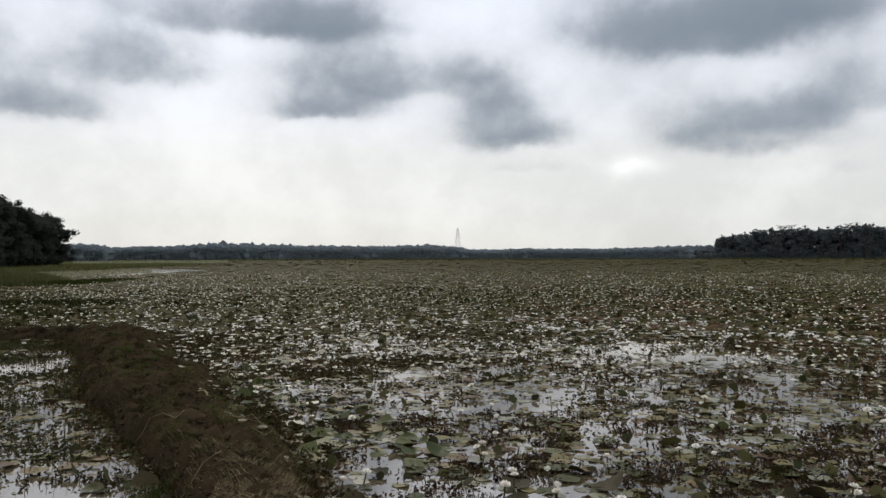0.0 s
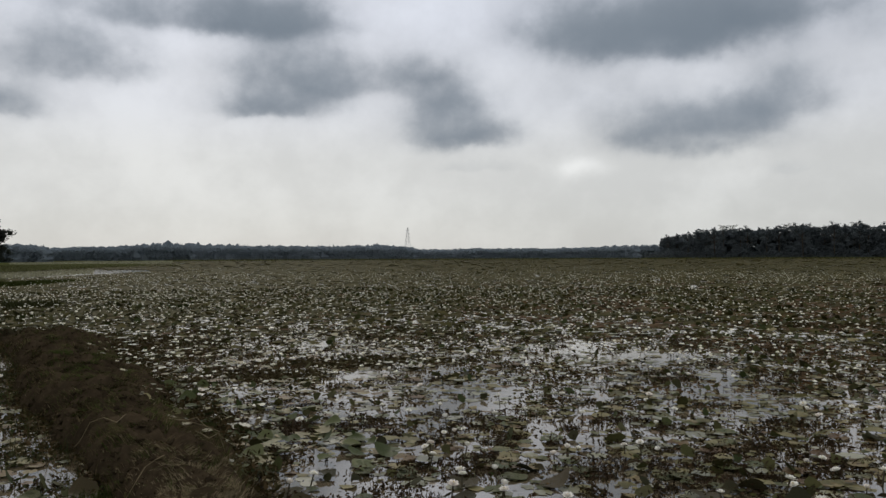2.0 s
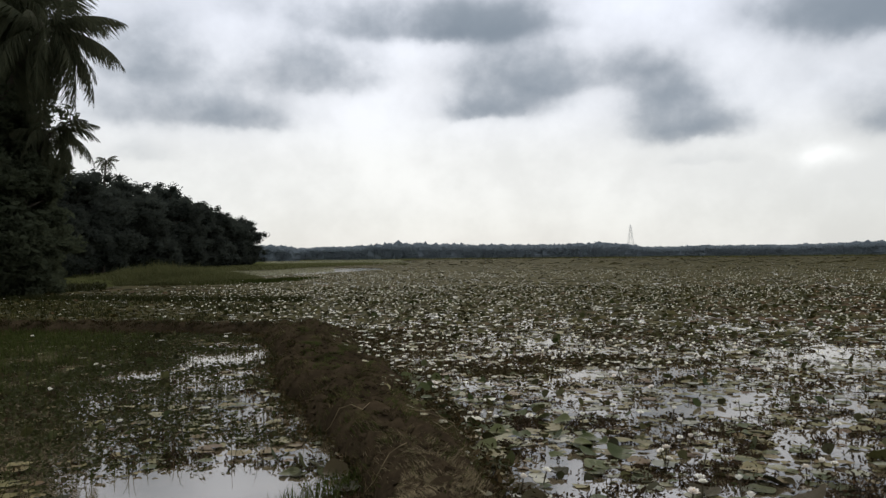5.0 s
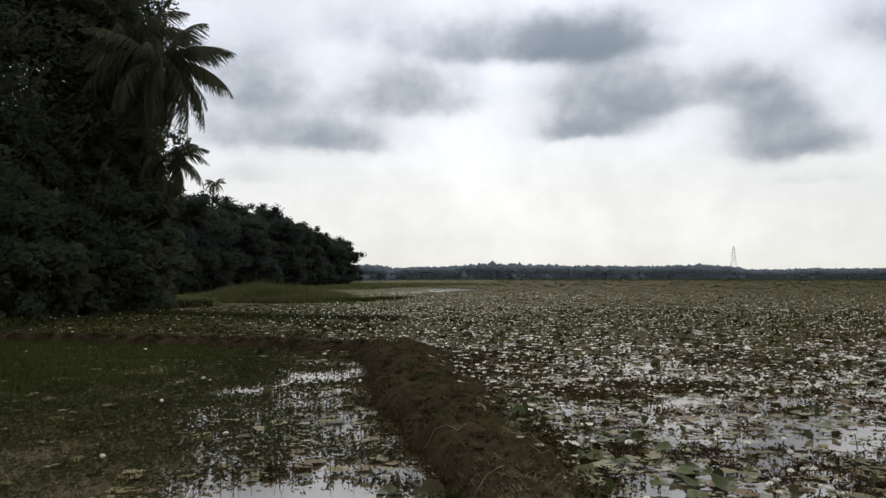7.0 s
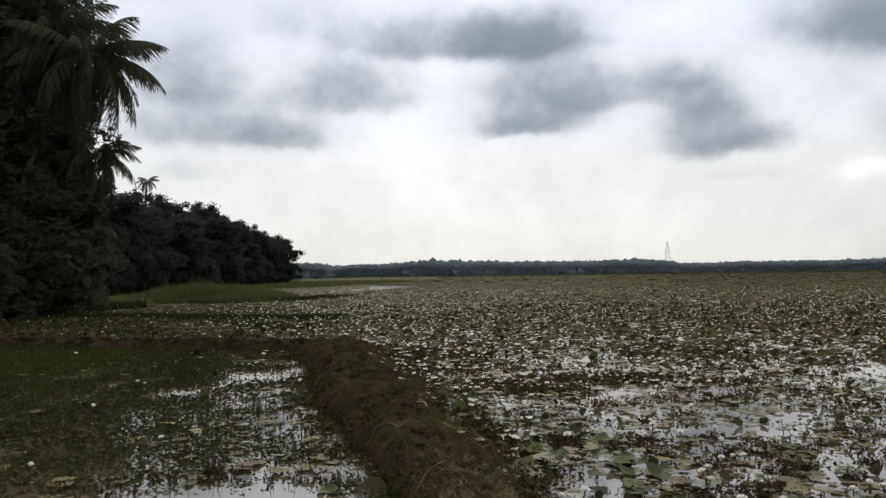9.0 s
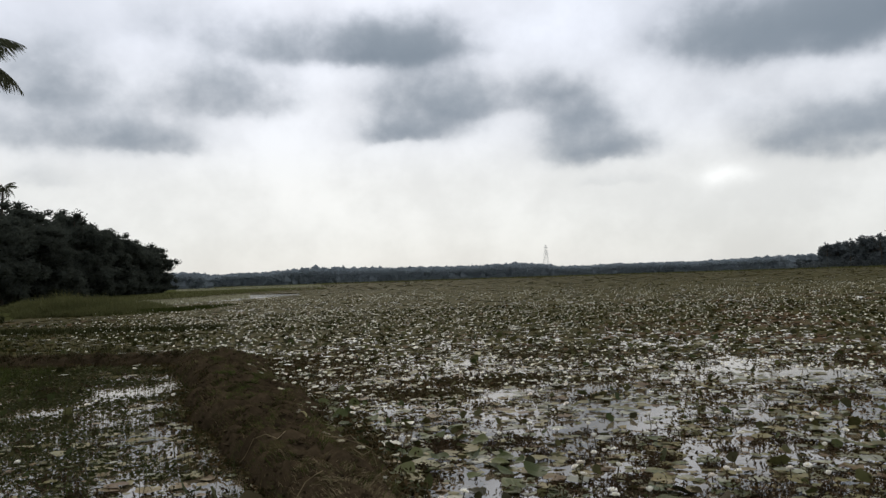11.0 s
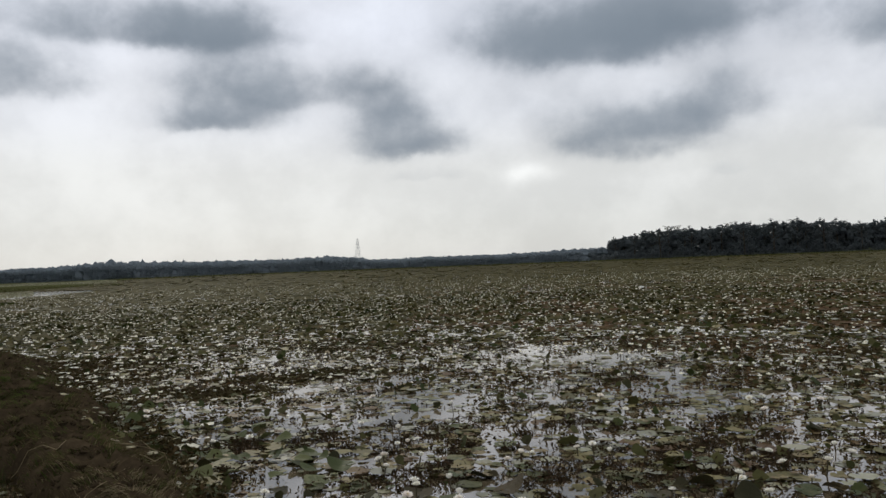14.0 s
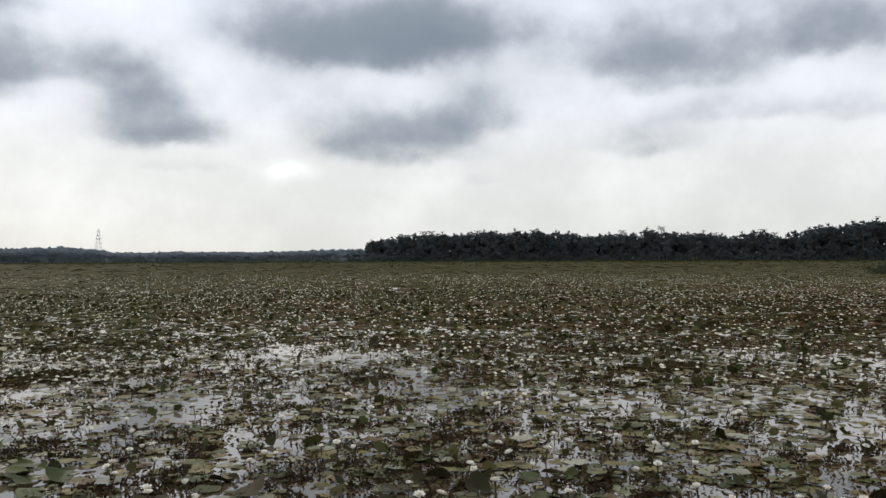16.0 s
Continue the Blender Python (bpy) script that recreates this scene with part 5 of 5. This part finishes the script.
def water_weed():
    """Thin dark sprigs that stand out of the water."""
    x, y = scatter(34000, 5.4, 20, -58, 58, 1.4)
    c = np.clip(0.25 + 0.7 * wobble(55, 1.1)(x, y) + 0.3 * W_BIG(x, y), 0, 1) * (1 - 0.35 * openness(x, y))
    k = (rng.uniform(0, 1, len(x)) < c) & (bund_room(x, y) > 0.95) & ~(paddock(x, y) & (openness(x, y) > 0.5))
    x, y = x[k], y[k]
    n = len(x)
    h = 0.015 + 0.085 * rng.uniform(0, 1, n) ** 2
    lean, head = rng.uniform(0.25, 1.0, n), rng.uniform(0, 6.28, n)
    stems = blades(x, y, np.full(n, -0.01), h, np.full(n, 0.007), lean, head)
    m = 3
    xs, ys, hs = np.repeat(x, m), np.repeat(y, m), np.repeat(h, m)
    t = rng.uniform(0.2, 0.95, n * m)
    sx = xs + np.repeat(np.cos(head) * lean, m) * hs * t ** 1.5
    sy = ys + np.repeat(np.sin(head) * lean, m) * hs * t ** 1.5
    leaves = leaf_cards(np.stack([sx, sy, hs * t * 0.9], -1), 0.022, 0.8)
    ob = new("water_weed", soup("water_weed", [(stems, M_WEED), (leaves, M_WEED)]))
    tagged(ob, "thin dark weed sprigs standing in the shallow water", "water weed", kind="stuff")
    # brushy dark clumps
    cx, cy = scatter(220, 5.8, 19, -52, 56, 1.1)
    nx, ny = scatter(140, 5.8, 9.5, -20, 54)
    cx, cy = np.r_[cx, nx], np.r_[cy, ny]
    k = (openness(cx, cy) < 0.6) & (bund_room(cx, cy) > 1.1)
    cx, cy = cx[k], cy[k]
    m = 105
    spread = np.repeat(0.08 + 0.3 * rng.uniform(0, 1, len(cx)) ** 2, m)
    a, q = rng.uniform(0, 6.28, len(spread)), np.sqrt(rng.uniform(0, 1, len(spread)))
    x, y = np.repeat(cx, m) + 1.5 * spread * q * np.cos(a), np.repeat(cy, m) + 0.8 * spread * q * np.sin(a)
    n = len(x)
    dome = np.clip(1 - q ** 2, 0.1, 1) * (0.05 + 0.22 * spread)
    b = blades(x, y, np.full(n, -0.01), dome * rng.uniform(0.5, 1.5, n), np.full(n, 0.008), rng.uniform(0.4, 1.0, n), rng.uniform(0, 6.28, n))
    f = leaf_cards(np.stack([x + rng.normal(0, 0.02, n), y + rng.normal(0, 0.02, n), dome * rng.uniform(0.1, 1.1, n)], -1), 0.02, 0.7)
    ob = new("weed_clump", soup("weed_clump", [(b[::2], M_WEED), (f, M_WEED)]))
    tagged(ob, "brushy dark clumps of water weed between the lily pads", "water weed", kind="stuff")
    # thin upright stalks in the plot behind the bund
    x, y = scatter(30000, 5.5, 19, -62, -14, 1.0)
    k = paddock(x, y) & (bund_room(x, y) > 1.0) & (openness(x, y) < 0.75) & (rng.uniform(0, 1, len(x)) < np.clip(0.45 + 0.5 * W_MID(x, y) + 0.4 * W_SMALL(x, y), 0.05, 1))
    x, y = x[k], y[k]
    n = len(x)
    b = blades(x, y, np.full(n, -0.01), 0.04 + 0.27 * rng.uniform(0, 1, n) ** 2.0, np.full(n, 0.0065), rng.uniform(0.1, 0.85, n), rng.uniform(0, 6.28, n))
    mix = rng.uniform(0, 1, n)
    mix = np.r_[mix, mix]
    ob = new("water_grass", soup("water_grass", [(b[mix < 0.6], M_POND), (b[(mix >= 0.6) & (mix < 0.9)], M_GRASS), (b[mix >= 0.9], M_THATCH)]))
    tagged(ob, "thin dark grass stalks standing in the flooded plot", "grass", kind="stuff")
    # small leaves floating between the pads, thick in the plot behind the bund
    x, y = scatter(115000, 1.8, 21, -66, 62, 1.15)
    x2, y2 = scatter(62000, 5.4, 21, -58, -12, 1.1)
    x, y = np.r_[x, x2], np.r_[y, y2]
    inside = paddock(x, y)
    az = np.degrees(np.arctan2(x, y))
    c = 0.25 + 0.12 * np.exp(-((x + 1.5) / 3) ** 2) + 0.5 * wobble(57, 1.9)(x, y) + 0.4 * W_BIG(x, y) + 0.3 * W_SMALL(x, y)
    c = np.where(inside, c + 0.5 - 0.27 * ((x > -9.8) & (y < 14.5)) + 0.05 * (x > -6.5) + 0.35 * ((x < -4.2) & (y < 9)) + np.clip((-30 - az) / 7, -0.15, 0.25) - 0.5 * ((x < -7.6 - (y - 8) * 0.42) & (y > 9)), c)
    c = np.where((az > 14) & (np.hypot(x, y) < 12), c - 0.14, c)
    k = (rng.uniform(0, 1, len(x)) < np.clip(c, 0, 1) * (1 - np.where(inside, np.where(y < 7, 1.2, 0.7), 0.75) * openness(x, y))) & (bund_room(x, y) > 0.95)
    x, y = x[k], y[k]
    n = len(x)
    f = leaf_cards(np.stack([x, y, rng.uniform(0.003, 0.05, n)], -1), np.clip(0.008 + 0.002 * np.hypot(x, y), 0.02, 0.036)[:, None], 0.35)
    plot = paddock(x, y)
    red = rust(x, y + 14 * np.cos(np.radians(30))) | (rng.uniform(0, 1, n) < 0.4 * np.clip((np.degrees(np.arctan2(x, y)) - 16) / 16, 0, 1))
    ob = new("floating_weed", soup("floating_weed", [(f[plot], M_POND), (f[~red & ~plot], M_FLOATING), (f[red & ~plot], M_RUST)]))
    tagged(ob, "small floating weed leaves thick between the lily pads", "water weed", kind="stuff")
    # weeds crowding the feet of the bunds
    p = np.concatenate([dense_path(BUND, 0.05), dense_path(CROSS, 0.05)])
    i = rng.integers(0, len(p), 60000)
    a, q = rng.uniform(0, 6.28, 60000), rng.uniform(0.8, 2.9, 60000)
    x, y = p[i, 0] + np.cos(a) * q * p[i, 2], p[i, 1] + np.sin(a) * q * p[i, 2]
    room = bund_room(x, y)
    k = (room > 0.88) & (np.hypot(x, y) > 3) & (rng.uniform(0, 1, len(x)) < np.clip(np.where(~paddock(x, y) & (y < 12), 2.15, 1.75) - room + 0.5 * W_SMALL(x, y), 0, 1)) & (openness(x, y) < 0.25)
    x, y = x[k], y[k]
    n = len(x)
    f = leaf_cards(np.stack([x, y, rng.uniform(0.003, 0.1, n)], -1), 0.035, 0.6)
    b = blades(x[::3], y[::3], np.full(len(x[::3]), -0.01), rng.uniform(0.05, 0.2, len(x[::3])), np.full(len(x[::3]), 0.01), rng.uniform(0.2, 0.9, len(x[::3])), rng.uniform(0, 6.28, len(x[::3])))
    ob = new("edge_weed", soup("edge_weed", [(f, M_FLOATING), (b, M_THATCH)]))
    tagged(ob, "dark weeds and grass crowding the foot of the bunds", "water weed", kind="stuff")
    # low brown mats
    polys = []
    for cx, cy, rx, ry in ((-0.9, 14.0, 1.3, 0.6), (15.0, 16.7, 2.2, 1.2), (9.2, 10.6, 0.9, 0.4), (-1.9, 12.6, 0.8, 0.5), (20, 17, 3, 1.2), (12, 20, 2.5, 1.0), (26, 24, 4, 2), (18, 14, 2, 0.8), (24, 20, 3, 1.2), (10, 13, 1.2, 0.5), (-2.2, 9.0, 0.4, 0.7)):
        n = int(620 * max(1.0, rx * ry))
        a, q = rng.uniform(0, 6.28, n), np.sqrt(rng.uniform(0, 1, n)) * (1 + 0.2 * rng.standard_normal(n))
        polys.append(leaf_cards(np.stack([cx + rx * q * np.cos(a), cy + ry * q * np.sin(a), rng.uniform(0.005, 0.05, n)], -1), 0.05, 0.6))
    ob = new("weed_mat", soup("weed_mat", [(np.concatenate(polys), M_MAT)]))
    tagged(ob, "low rusty brown mats of floating weed", "weed mat", kind="stuff")


water_weed()
